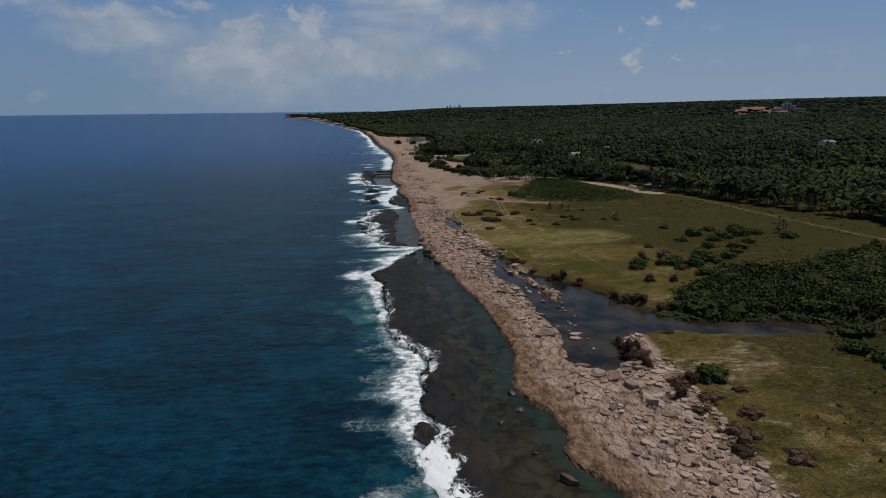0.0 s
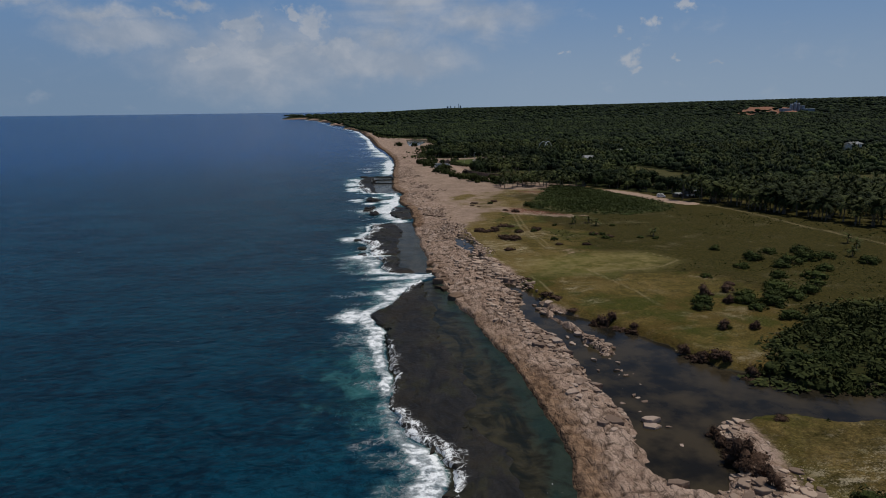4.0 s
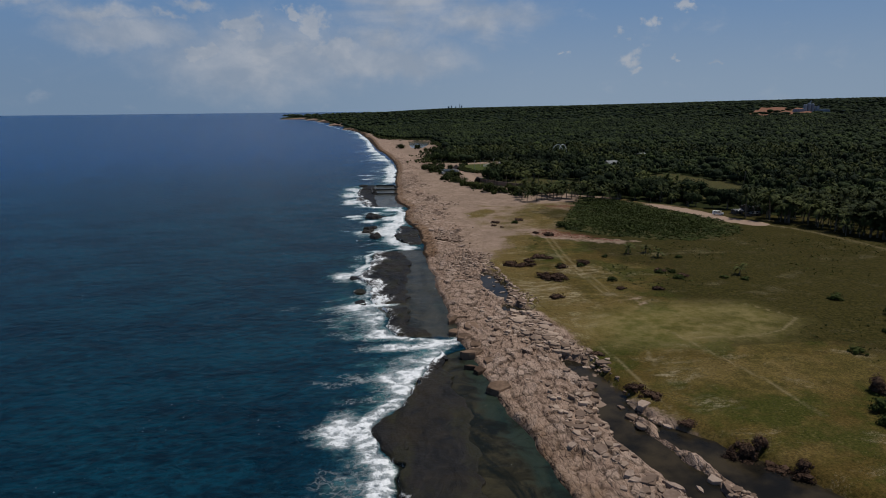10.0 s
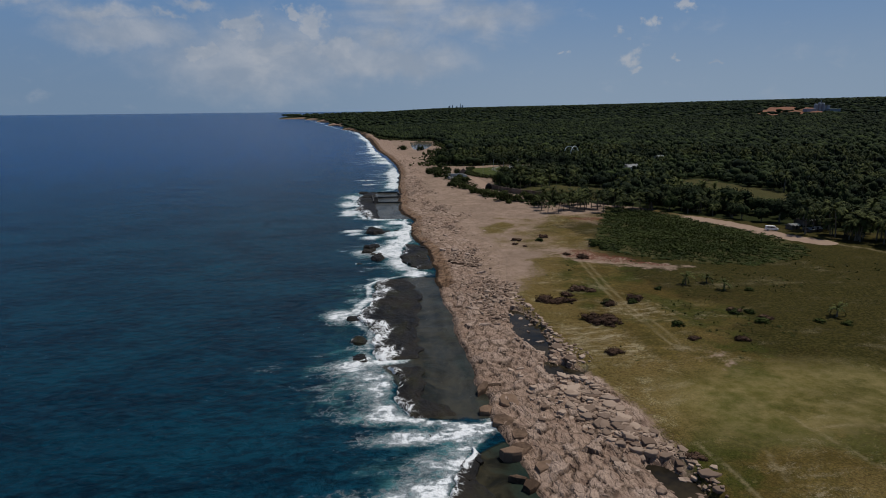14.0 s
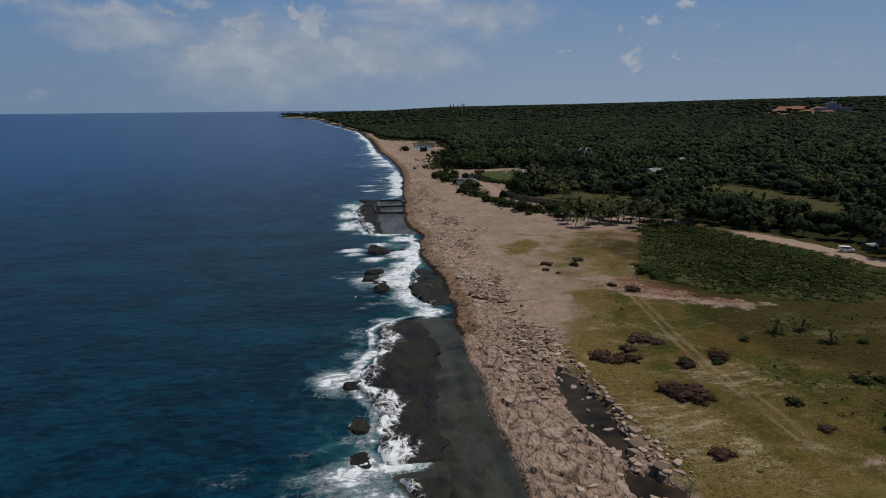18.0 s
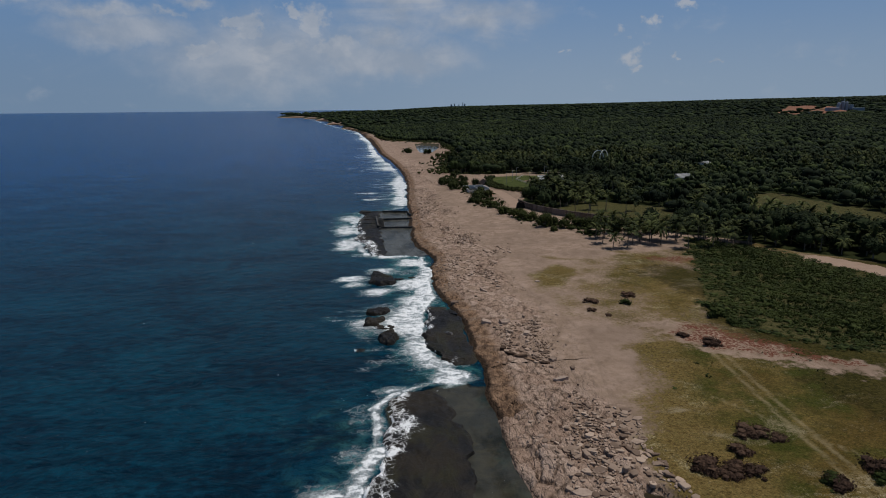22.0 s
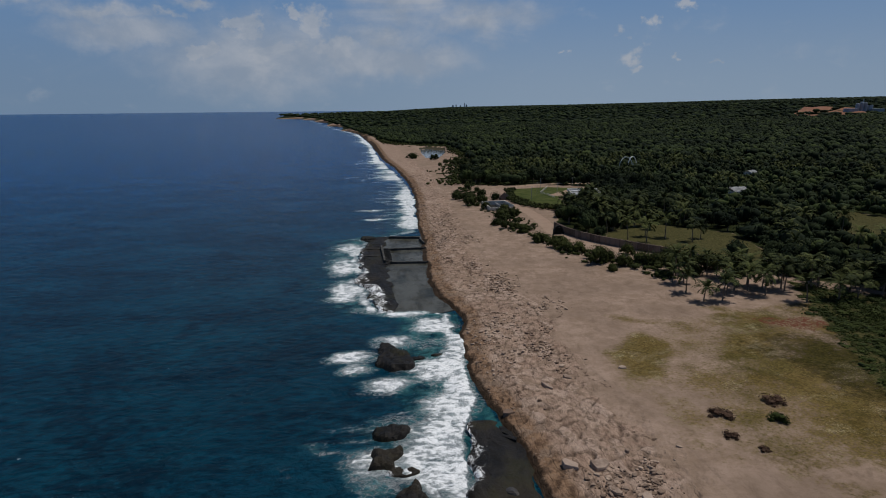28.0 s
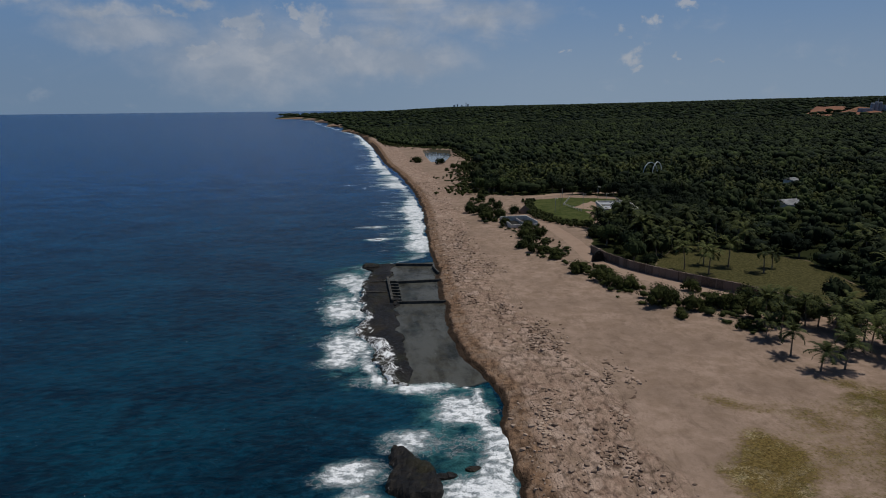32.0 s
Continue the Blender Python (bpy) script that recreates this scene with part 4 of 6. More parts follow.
def reef(y0, y1, label, back=reef_back):
    """A wave-cut rock platform between the surf and the channel, with a stepped top."""
    n_across = 40
    ys_ = np.arange(y0, y1, 0.55)
    u = np.linspace(0, 1, n_across)
    gy = np.repeat(ys_[:, None], n_across, 1)
    x0, x1 = surf(ys_)[:, None], back(ys_)[:, None]
    x1 = np.maximum(x1, x0 + 0.5)
    gx = x0 + (x1 - x0) * u[None, :]
    gx = gx + wobble(gx, gy, 9, 3.2) + wobble(gx, gy, 4.0, 1.8) + wobble(gx, gy, 1.6, 0.5)
    rim = step(np.minimum(u, 1 - u) * (x1 - x0) * 1.0, 0, 1.6) * step(np.minimum(gy - y0, y1 - gy), 0, 2)
    lumps = rough(gx, gy * 0.5, 4.5, 4)
    top = 0.1 + 1.25 * np.floor(lumps * 6) / 6 * (1 - 0.65 * u[None, :]) + 0.16 * (rough(gx, gy, 1.2, 2) - 0.5)
    gz = -0.9 + (top + 0.9) * rim
    bm_co = np.stack([gx, gy, gz], -1).reshape(-1, 3)
    ny, nx = gx.shape
    i = (np.arange(ny - 1)[:, None] * nx + np.arange(nx - 1)[None, :]).ravel()
    me = bpy.data.meshes.new("reef_platform")
    me.from_pydata(bm_co.tolist(), [], np.stack([i, i + 1, i + 1 + nx, i + nx], 1).tolist())
    a = me.attributes.new("foam", "FLOAT", "POINT")
    a.data.foreach_set("value", (np.maximum(0.74 * step(7.0 * (0.25 + value(gx * 0 + 5, gy, 16)) - u[None, :] * (x1 - x0), 0, 4) * np.ones_like(gx), 0.5 * foam(gx, gy)) + 0.3 * step(100 - gy, 0, 15) * step(11 - u[None, :] * (x1 - x0), 0, 6)).astype(np.float32).ravel())
    me.polygons.foreach_set("use_smooth", np.ones(len(me.polygons), bool))
    me.materials.append(REEF)
    ob = tagged(new("reef_platform", me), label, "reef", "reefs along the shore")
    r = random.Random(int(y0))
    for k in range(int((y1 - y0) / 3.2)):       # raised blocks near the rim
        y = r.uniform(y0 + 3, y1 - 3)
        a0, a1 = float(surf(y)), float(back(y))
        if a1 - a0 < 3:
            continue
        blk = new("ledge", LEDGES[k % len(LEDGES)])
        blk.parent = ob
        w = min(1.0, (a1 - a0) / 8)
        blk.matrix_basis = pose(a0 + r.random() ** 1.5 * (a1 - a0) * 0.7 + 2.2, y, 0.0, r.uniform(-4, 4), r.uniform(-4, 4), r.uniform(50, 130))
        blk.scale = (w * r.uniform(0.8, 2.6), w * r.uniform(0.6, 1.5), r.uniform(0.4, 0.9))
    return ob


reef(40, 217, "long black wave-cut rock platform washed by surf")
reef(224.5, 248, "dark square rock platform with white foam at its rim")
reef(249.5, 314, "dark stepped rock platform with white foam at its rim")
reef(322, 362, "low dark wet shelf against the shore", lambda y: shore(y) + 1)
reef(418.5, 519, "flat black rock platform beside the tidal pool")

# ---- building helpers for things ----
rnd = random.Random(11)


def from_arrays(name, verts, faces, mat, smooth=False):
    me = bpy.data.meshes.new(name)
    me.from_pydata([tuple(map(float, v)) for v in verts], [], [tuple(map(int, f)) for f in faces])
    if smooth:
        me.polygons.foreach_set("use_smooth", np.ones(len(me.polygons), bool))
    me.materials.append(mat)
    return me


def part(name, mesh, parent, label=""):
    ob = new(name, mesh)
    ob.parent = parent
    return tagged(ob, label)


def thing(name, x, y, z, label, category, group="", kind=""):
    ob = new(name)
    ob.location = (x, y, z)
    ob.empty_display_size = 0.1
    return tagged(ob, label, category, group, kind)


def box_mesh(name, size, mat, centre=(0, 0, 0), chamfer=0.03):
    bm = bmesh.new()
    bmesh.ops.create_cube(bm, size=1.0)
    bmesh.ops.scale(bm, vec=size, verts=bm.verts)
    if chamfer:
        bmesh.ops.bevel(bm, geom=bm.edges[:], offset=min(chamfer, min(size) * 0.3), segments=1, affect="EDGES")
    bmesh.ops.translate(bm, vec=centre, verts=bm.verts)
    me = bpy.data.meshes.new(name)
    bm.to_mesh(me), bm.free()
    me.materials.append(mat)
    return me


def ground_z(x, y):
    return float(height(np.array([[x]], float), np.array([[y]], float))[0, 0])


def tube(points, radii, sides=6):
    """A tapered limb along points, as vertices and faces."""
    verts, faces = [], []
    for k, (p, r) in enumerate(zip(points, radii)):
        for s in range(sides):
            a = 2 * math.pi * s / sides
            verts.append((p[0] + r * math.cos(a), p[1] + r * math.sin(a), p[2]))
    for k in range(len(points) - 1):
        for s in range(sides):
            a, b = k * sides + s, k * sides + (s + 1) % sides
            faces.append((a, b, b + sides, a + sides))
    faces.append(tuple(range(len(verts) - sides, len(verts))))
    return verts, faces


def leaves(count, lobes, size, r, flat=0.0):
    """Leaf sprays over the shells of lobes (x, y, z, rx, rz): small bent quads facing every way."""
    verts, faces = [], []
    for _ in range(count):
        cx, cy, cz, rx, rz = r.choice(lobes)
        a, u = r.uniform(0, 2 * math.pi), r.uniform(-0.45, 1)
        q = math.sqrt(max(0, 1 - u * u))
        k = r.uniform(0.7, 1.14)
        c = Vector((cx + rx * q * math.cos(a) * k, cy + rx * q * math.sin(a) * k, cz + rz * u * k))
        n = Vector((q * math.cos(a), q * math.sin(a), u + 0.35)) + Vector((r.uniform(-.7, .7), r.uniform(-.7, .7), r.uniform(-.5, .5)))
        n.normalize()
        t = n.cross(Vector((r.uniform(-1, 1), r.uniform(-1, 1), r.uniform(-1, 1)))).normalized()
        b = n.cross(t)
        s = size * r.uniform(0.6, 1.3)
        i = len(verts)
        verts += [c - t * s, c + b * s * 0.55 - n * s * 0.12, c + t * s, c - b * s * 0.55 - n * s * 0.12]
        faces.append((i, i + 1, i + 2, i + 3))
    return verts, faces


def core(lobes, r, shrink=0.86):
    """Rounded, uneven masses that fill the crown behind the leaf sprays."""
    verts, faces = [], []
    for cx, cy, cz, rx, rz in lobes:
        bm = bmesh.new()
        bmesh.ops.create_icosphere(bm, subdivisions=1, radius=1)
        i = len(verts)
        for v in bm.verts:
            k = shrink * r.uniform(0.75, 1.12)
            verts.append((cx + v.co.x * rx * k, cy + v.co.y * rx * k, cz + v.co.z * rz * k))
        faces += [tuple(v.index + i for v in f.verts) for f in bm.faces]
        bm.free()
    return verts, faces


def joined(*pairs):
    verts, faces = [], []
    for v, f in pairs:
        i = len(verts)
        verts += list(v)
        faces += [tuple(k + i for k in q) for q in f]
    return verts, faces


# ---- trees ----
def crown_lobes(r, width, tall, base, count):
    out = []
    for k in range(count):
        a = 2 * math.pi * k / count + r.uniform(-.5, .5)
        d = width * r.uniform(0.25, 0.6) if k else 0
        s = width * r.uniform(0.42, 0.62)
        out.append((d * math.cos(a), d * math.sin(a), base + tall * r.uniform(0.35, 0.75), s, s * tall / width * r.uniform(.7, 1.0)))
    return out


def broadleaf(seed):
    r = random.Random(seed)
    w, tall, base = r.uniform(3.2, 5.0), r.uniform(4.0, 6.0), r.uniform(1.4, 2.4)
    tree = thing("tree", 0, 0, -50, "broad dark green tree at the edge of the woods", "tree", "broadleaf trees")
    lobes = crown_lobes(r, w, tall, base, 6)
    limbs = [tube([(0, 0, -0.4), (0.1, 0.05, base), (0.3, -0.1, base + tall * 0.4)], [0.32, 0.24, 0.14])]
    for l in lobes[1:4]:
        limbs.append(tube([(0.1, 0.05, base * 0.8), (l[0] * .5, l[1] * .5, base + tall * .2), (l[0], l[1], l[2])], [0.15, 0.1, 0.05], 5))
    part("trunk", from_arrays("trunk", *joined(*limbs), BARK), tree)
    part("crown", from_arrays("crown", *joined(core(lobes, r), leaves(520, lobes, 0.42, r)), LEAF), tree)
    return tree


def palm(seed, tall, label, split=False):
    r = random.Random(seed)
    ob = thing("palm_tree", 0, 0, -50, label, "palm tree", "coconut palms")
    lean = r.uniform(0.02, 0.12) * tall
    a = r.uniform(0, 6.28)
    pts = [(lean * (k / 7) ** 2 * math.cos(a), lean * (k / 7) ** 2 * math.sin(a), -0.3 + (tall + 0.3) * k / 7) for k in range(8)]
    part("trunk", from_arrays("trunk", *tube(pts, [0.26, 0.2, 0.17, 0.16, 0.15, 0.14, 0.13, 0.16], 7), BARK, True), ob, "grey ringed trunk")
    top = Vector(pts[-1])
    verts, faces = [], []
    whole = []
    count = 20 if tall > 4 else 14
    for k in range(count):
        az_ = 2 * math.pi * k / count + r.uniform(-.2, .2)
        rise = r.choice([1.25, 1.0, 0.75, 0.45, 0.15, -0.3]) + r.uniform(-.15, .15)
        length = r.uniform(3.0, 4.3) * (0.72 if tall < 4 else 1.0)
        if split and verts:
            whole.append((verts, faces))
            verts, faces = [], []
        d = Vector((math.cos(az_), math.sin(az_), 0))
        side = Vector((-d.y, d.x, 0))
        p, ang, line_ = top.copy(), rise, []
        for s in range(10):
            line_.append(p.copy())
            p = p + (d * math.cos(ang) + Vector((0, 0, math.sin(ang)))) * (length / 9)
            ang -= 0.085 + 0.022 * s
        for s in range(9):
            i = len(verts)
            w = 0.05
            verts += [line_[s] - side * w, line_[s] + side * w, line_[s + 1] + side * w * .6, line_[s + 1] - side * w * .6]
            faces.append((i, i + 1, i + 2, i + 3))
            if s == 0:
                continue
            reach = (0.78 if tall > 4 else 0.55) * math.sin(math.pi * (s + 1.2) / 11.5) ** 0.6
            for sg in (-1, 1):
                i = len(verts)
                tip = line_[s] + side * sg * reach + (line_[s + 1] - line_[s]) * 1.1 - Vector((0, 0, reach * r.uniform(.05, .4)))
                verts += [line_[s], line_[s + 1] + (line_[s + 1] - line_[s]) * 0.05, tip]
                faces.append((i, i + 1, i + 2))
    if split:
        bud = part("crown", from_arrays("crown", *core([(top.x, top.y, top.z, .22, .4)], r, 1.0), PALMLEAF), ob, "leafy crown of drooping fronds")
        for q in whole + [(verts, faces)]:
            part("frond", from_arrays("frond", *q, PALMLEAF), bud)
    else:
        part("crown", from_arrays("crown", verts, faces, PALMLEAF), ob, "drooping feathered fronds")
    nuts = []
    for _ in range(7):
        q = r.uniform(0, 6.28)
        nuts.append(core([(top.x + .22 * math.cos(q), top.y + .22 * math.sin(q), top.z - r.uniform(.1, .4), .14, .17)], r, 1.0))
    part("coconut_cluster", from_arrays("coconut_cluster", *joined(*nuts), BUSHLEAF), ob, "cluster of green coconuts")
    return ob


def bush(seed, w, tall, mat, label, group, sprays=420, leaf=0.17, filled=True):
    r = random.Random(seed)
    ob = thing("bush", 0, 0, -50, label, "bush", group)
    lobes = crown_lobes(r, w, tall, 0.0, 6)
    twigs = [tube([(0, 0, -0.2), (l[0] * .5, l[1] * .5, l[2] * .5), (l[0], l[1], l[2] + l[4] * .5)], [0.07, 0.05, 0.02], 4) for l in lobes]
    part("stem", from_arrays("stem", *joined(*twigs), BARK), ob)
    lobes += [(l[0] * 1.5 + r.uniform(-.3, .3) * w, l[1] * 1.5 + r.uniform(-.3, .3) * w, l[2] * r.uniform(.3, .6), l[3] * .55, l[4] * .6) for l in lobes[1:]]
    fol = leaves(int(sprays * 1.7), lobes, leaf * .9, r)
    part("foliage", from_arrays("foliage", *(joined(core(lobes, r, .66), fol) if filled else fol), mat), ob)
    return ob


def spread(proto, places, r, lo=0.85, hi=1.15, sink=0.1):
    """Stand copies of the prototypes at the places (x, y or x, y, scale); the prototypes take the first places."""
    left = list(proto)
    for pl in places:
        s = (pl[2] if len(pl) > 2 else 1.0) * r.uniform(lo, hi)
        m = pose(pl[0], pl[1], ground_z(pl[0], pl[1]) - sink, 0, 0, r.uniform(0, 360))
        if left:
            ob = left.pop(0)
            ob.matrix_basis = m
        else:
            ob = copy_thing(r.choice(proto), m)
        ob.scale = (s, s, s * r.uniform(.9, 1.1))


r1 = random.Random(21)
palms = [palm(100 + k, t, "tall coconut palm with drooping fronds and a bare trunk") for k, t in enumerate((5.2, 6.4, 5.8, 4.8, 7.2))]
beach_palms = [(83, 428), (82, 418.3), (82.7, 410.6), (87.8, 410.7), (95.7, 418.5), (101, 413), (114.8, 425.6), (107.2, 405.6), (116.4, 406.3), (121, 405.7), (86, 427.4), (91.7, 415.4), (98.8, 417.4)]
for k in range(38):      # a belt of palms behind the beach and the thicket
    u = r1.random()
    beach_palms.append((88 + 74 * u + r1.uniform(-3, 3), 424 - 42 * u ** 1.3 + r1.uniform(0, 16)))
grove_edge = line([(150, 212), (180, 210), (252, 203), (275, 192), (301, 183), (317, 179), (332, 173), (346, 160)])
grove = []
for k in range(120):
    y = r1.uniform(170, 350)
    grove.append((float(grove_edge(y)) - 6 + abs(r1.gauss(0, 9)), y, r1.uniform(1.05, 1.4)))
for k in range(8):
    y = r1.uniform(225, 330)
    grove.append((float(grove_edge(y)) - r1.uniform(3, 14), y, .7))
court_palms = [(95, 487), (99, 480), (104, 492), (92, 500), (110, 488), (116, 479), (122, 484), (96, 507), (104, 510), (112, 505), (93, 560), (98, 566), (95, 548), (101, 553)]
for k in range(46):
    court_palms.append((r1.uniform(80, 138), r1.uniform(500, 572), r1.uniform(1.1, 1.45)))
for k in range(60):
    court_palms.append((r1.uniform(72, 150), r1.uniform(664, 760), 1.25))
court_palms = [p for p in court_palms if p[0] > 1.5 + float(np.interp(p[1], [440, 460, 490, 530, 575, 640, 700, 775], [108, 100, 84, 86, 84, 96, 76, 86]))]
edge_palms = [palm(150 + k, t, "coconut palm standing at the edge of the beach sand", True) for k, t in enumerate((4.8, 5.4, 4.3))]
spread(edge_palms, beach_palms[:22], r1)
spread(palms, beach_palms[22:] + grove + court_palms, r1)
young = [palm(200 + k, t, "short young coconut palm standing alone in the grass", True) for k, t in enumerate((2.5, 2.1))]
spread(young, [(84.5, 286.5), (90.8, 287.2), (91.7, 280), (104.6, 256.2), (150, 214), (158, 222), (163, 232)], r1)

trees = [broadleaf(300 + k) for k in range(6)]
tree_places = []
for k in range(900):
    y = r1.uniform(345, 760)
    x = float(wood_edge(np.array(y))) + abs(r1.gauss(0, 26)) - 1
    if len(tree_places) < 230 and all(math.hypot(x - a, y - b) > 4.2 for a, b, _ in tree_places) and float(wood_zone(np.array([[x]]), np.array([[y]]))[0, 0]) > 0.5 and not (495 < y < 575 and x < 140 and k % 3):
        tree_places.append((x, y, r1.uniform(.7, 1.2)))
spread(trees, tree_places, r1, sink=0.2)


# ---- the woods further off, thicket and mangrove: masses nobody could count ----
def lump(r, leafy):
    lobes = [(0, 0, 0.55, 0.8, 0.5)] + [(math.cos(a) * .5, math.sin(a) * .5, r.uniform(.35, .6), r.uniform(.4, .55), r.uniform(.3, .42)) for a in (0.3, 2.2, 4.4)]
    if leafy:
        return joined(core(lobes[:1], r, 0.86), leaves(leafy, lobes, 0.1 if leafy > 50 else 0.16, r))
    return core(lobes[:1], r, 1.05)


def massed(name, px, py, width, tall, kinds, mat, label, category):
    """One mesh of many crowns: kinds are crown shapes one metre in half width, laid at each place."""
    px, py, width, tall = map(np.asarray, (px, py, width, tall))
    pz = height(px[None, :], py[None, :])[0]
    pick = np.random.default_rng(5).integers(0, len(kinds), len(px))
    turn = np.random.default_rng(6).uniform(0, 6.28, len(px))
    V, L, C, base = [], [], [], 0
    for k, (v, f) in enumerate(kinds):
        v = np.array([tuple(q) for q in v])
        sel = np.where(pick == k)[0]
        if not len(sel):
            continue
        c, s = np.cos(turn[sel])[:, None], np.sin(turn[sel])[:, None]
        X = (v[None, :, 0] * c - v[None, :, 1] * s) * width[sel][:, None] + px[sel][:, None]
        Y = (v[None, :, 0] * s + v[None, :, 1] * c) * width[sel][:, None] + py[sel][:, None]
        Z = v[None, :, 2] * tall[sel][:, None] + pz[sel][:, None]
        V.append(np.stack([X, Y, Z], -1).reshape(-1, 3))
        flat_ = np.array([i for q in f for i in q])
        sizes = np.array([len(q) for q in f])
        off = base + np.arange(len(sel)) * len(v)
        L.append((flat_[None, :] + off[:, None]).ravel())
        C.append(np.tile(sizes, len(sel)))
        base += len(sel) * len(v)
    V, L, C = np.concatenate(V), np.concatenate(L), np.concatenate(C)
    me = bpy.data.meshes.new(name)
    me.vertices.add(len(V)), me.loops.add(len(L)), me.polygons.add(len(C))
    me.vertices.foreach_set("co", V.ravel())
    me.loops.foreach_set("vertex_index", L.astype(np.int32))
    me.polygons.foreach_set("loop_start", np.concatenate([[0], np.cumsum(C)[:-1]]).astype(np.int32))
    me.update(calc_edges=True)
    tints = [np.repeat(np.random.default_rng(15 + k).random((pick == k).sum()), len(v)) for k, (v, f) in enumerate(kinds)]
    me.attributes.new("tint", "FLOAT", "POINT").data.foreach_set("value", np.concatenate(tints).astype(np.float32))
    me.materials.append(mat)
    return tagged(new(name, me), label, category, kind="stuff")


def ring_places(r0, r1_, gap, a0, a1, seed):
    """Even scatter over a wedge inland."""
    g = np.random.default_rng(seed)
    n = int(math.radians(a1 - a0) / 2 * (r1_ ** 2 - r0 ** 2) / gap ** 2)
    r = np.sqrt(g.uniform(r0 ** 2, r1_ ** 2, n))
    a = np.radians(g.uniform(a0, a1, n))
    x, y = r * np.sin(a), 160 + r * np.cos(a)
    k = (wood_zone(x[None, :], y[None, :])[0] > 0.45) & (x > wood_edge(y) - 2)
    return x[k], y[k], g


rr = random.Random(44)
weed_kinds = [leaves(9, [(0, 0, 0.3, 0.8, 0.6)], 0.5, rr) for _ in range(6)]
near_kinds = [lump(rr, 80) for _ in range(8)]
half_kinds = [lump(rr, 28) for _ in range(6)]
mid_kinds = [lump(rr, 11) for _ in range(6)]
far_kinds = [lump(rr, 0) for _ in range(5)]
tuft_kinds = [joined(core([(0, 0, 0.25, 0.6, 0.32)], rr, 0.9), leaves(36, [(0, 0, 0.35, 0.95, 0.6)], 0.19, rr)) for _ in range(8)]
for r0, r1_, kinds in ((120, 440, near_kinds), (440, 720, half_kinds)):
    x, y, g = ring_places(r0, r1_, 5.3, -6, 64, 1)
    far_enough = (x - wood_edge(y) > np.where(y < 400, 34, 10)) | ((y < 400) & (g.random(len(x)) < 0.08))
    x, y = x[far_enough], y[far_enough]
    massed("woods_near", x, y, 1.9 + 5.6 * g.random(len(x)) ** 2.6, g.uniform(2.6, 5.5, len(x)) + 4.5 * g.random(len(x)) ** 3, kinds, LEAF, "dense dark green woodland canopy behind the shore", "woods")
x, y, g = ring_places(720, 1700, 9, -6, 52, 2)
massed("woods_middle", x, y, 3.4 + 6.5 * g.random(len(x)) ** 2.4, g.uniform(6.0, 8.6, len(x)), mid_kinds, LEAF, "dense dark green woodland on rising ground", "woods")
x, y, g = ring_places(1700, 4650, 25, -10, 48, 3)
massed("woods_far", x, y, g.uniform(8, 17, len(x)), g.uniform(6, 9.5, len(x)), far_kinds, LEAF, "distant dark wooded ridge under the sky", "woods")


def poly_places(poly, gap, seed, inset=0.8):
    g = np.random.default_rng(seed)
    xs_, ys_ = [p[0] for p in poly], [p[1] for p in poly]
    n = int((max(xs_) - min(xs_)) * (max(ys_) - min(ys_)) / gap ** 2)
    x, y = g.uniform(min(xs_), max(xs_), n), g.uniform(min(ys_), max(ys_), n)
    k = inside(x, y, poly) + wobble(x, y, 10, 2) > inset
    return x[k], y[k], g


x, y, g = poly_places(THICKET, 1.25, 8, -2.0)
thin = g.random(len(x)) < np.interp(inside(x, y, THICKET) + wobble(x, y, 14, 7), [-4, 8], [0.25, 1.0])
x, y = x[thin], y[thin]
massed("thicket", x, y, 0.5 + 2.2 * g.random(len(x)) ** 3, (g.uniform(0.3, 0.8, len(x)) + 1.9 * rough(x, y, 9) * g.random(len(x))) * np.interp(inside(x, y, THICKET), [-3, 12], [0.35, 1.0]), tuft_kinds, THICKETLEAF, "low dense green thicket in the grassland", "thicket")
x, y, g = poly_places(MANGROVE, 1.45, 9, -1.0)
k = rough(x, y, 15, 2) + 0.25 * g.random(len(x)) > 0.5
x, y = x[k], y[k]
massed("mangrove_thicket", x, y, 0.7 + 3.6 * g.random(len(x)) ** 3, g.uniform(0.7, 1.5, len(x)) + 3.2 * rough(x, y, 11) * g.random(len(x)), tuft_kinds, MANGROVELEAF, "dense green mangrove thicket beside the lagoon", "thicket")
# palms among the nearer woods and deeper in the grove
def palm_shape(ob, which):
    c = [c for c in ob.children if c.name.startswith(which)][0]
    return [tuple(a.co) for a in c.data.vertices], [tuple(pl.vertices) for pl in c.data.polygons]


x, y, g = ring_places(120, 700, 18, -6, 64, 21)
k = (x - wood_edge(y) > 8) & (rough(x, y, 90) > 0.46)
gy_ = g.uniform(120, 360, 460)
x, y = np.concatenate([x[k], grove_edge(gy_) + 4 + 105 * g.random(460) ** 1.1]), np.concatenate([y[k], gy_])
wide, tall_ = g.uniform(.95, 1.25, len(x)), g.uniform(1.05, 1.5, len(x))
massed("palm_stand", x, y, wide, tall_, [palm_shape(o, "crown") for o in palms[:3]], PALMLEAF, "fronds of coconut palms standing in the grove and woods", "palms")
massed("palm_trunks", x, y, wide, tall_, [palm_shape(o, "trunk") for o in palms[:3]], BARK, "bare trunks of the coconut palms in the grove", "palms")
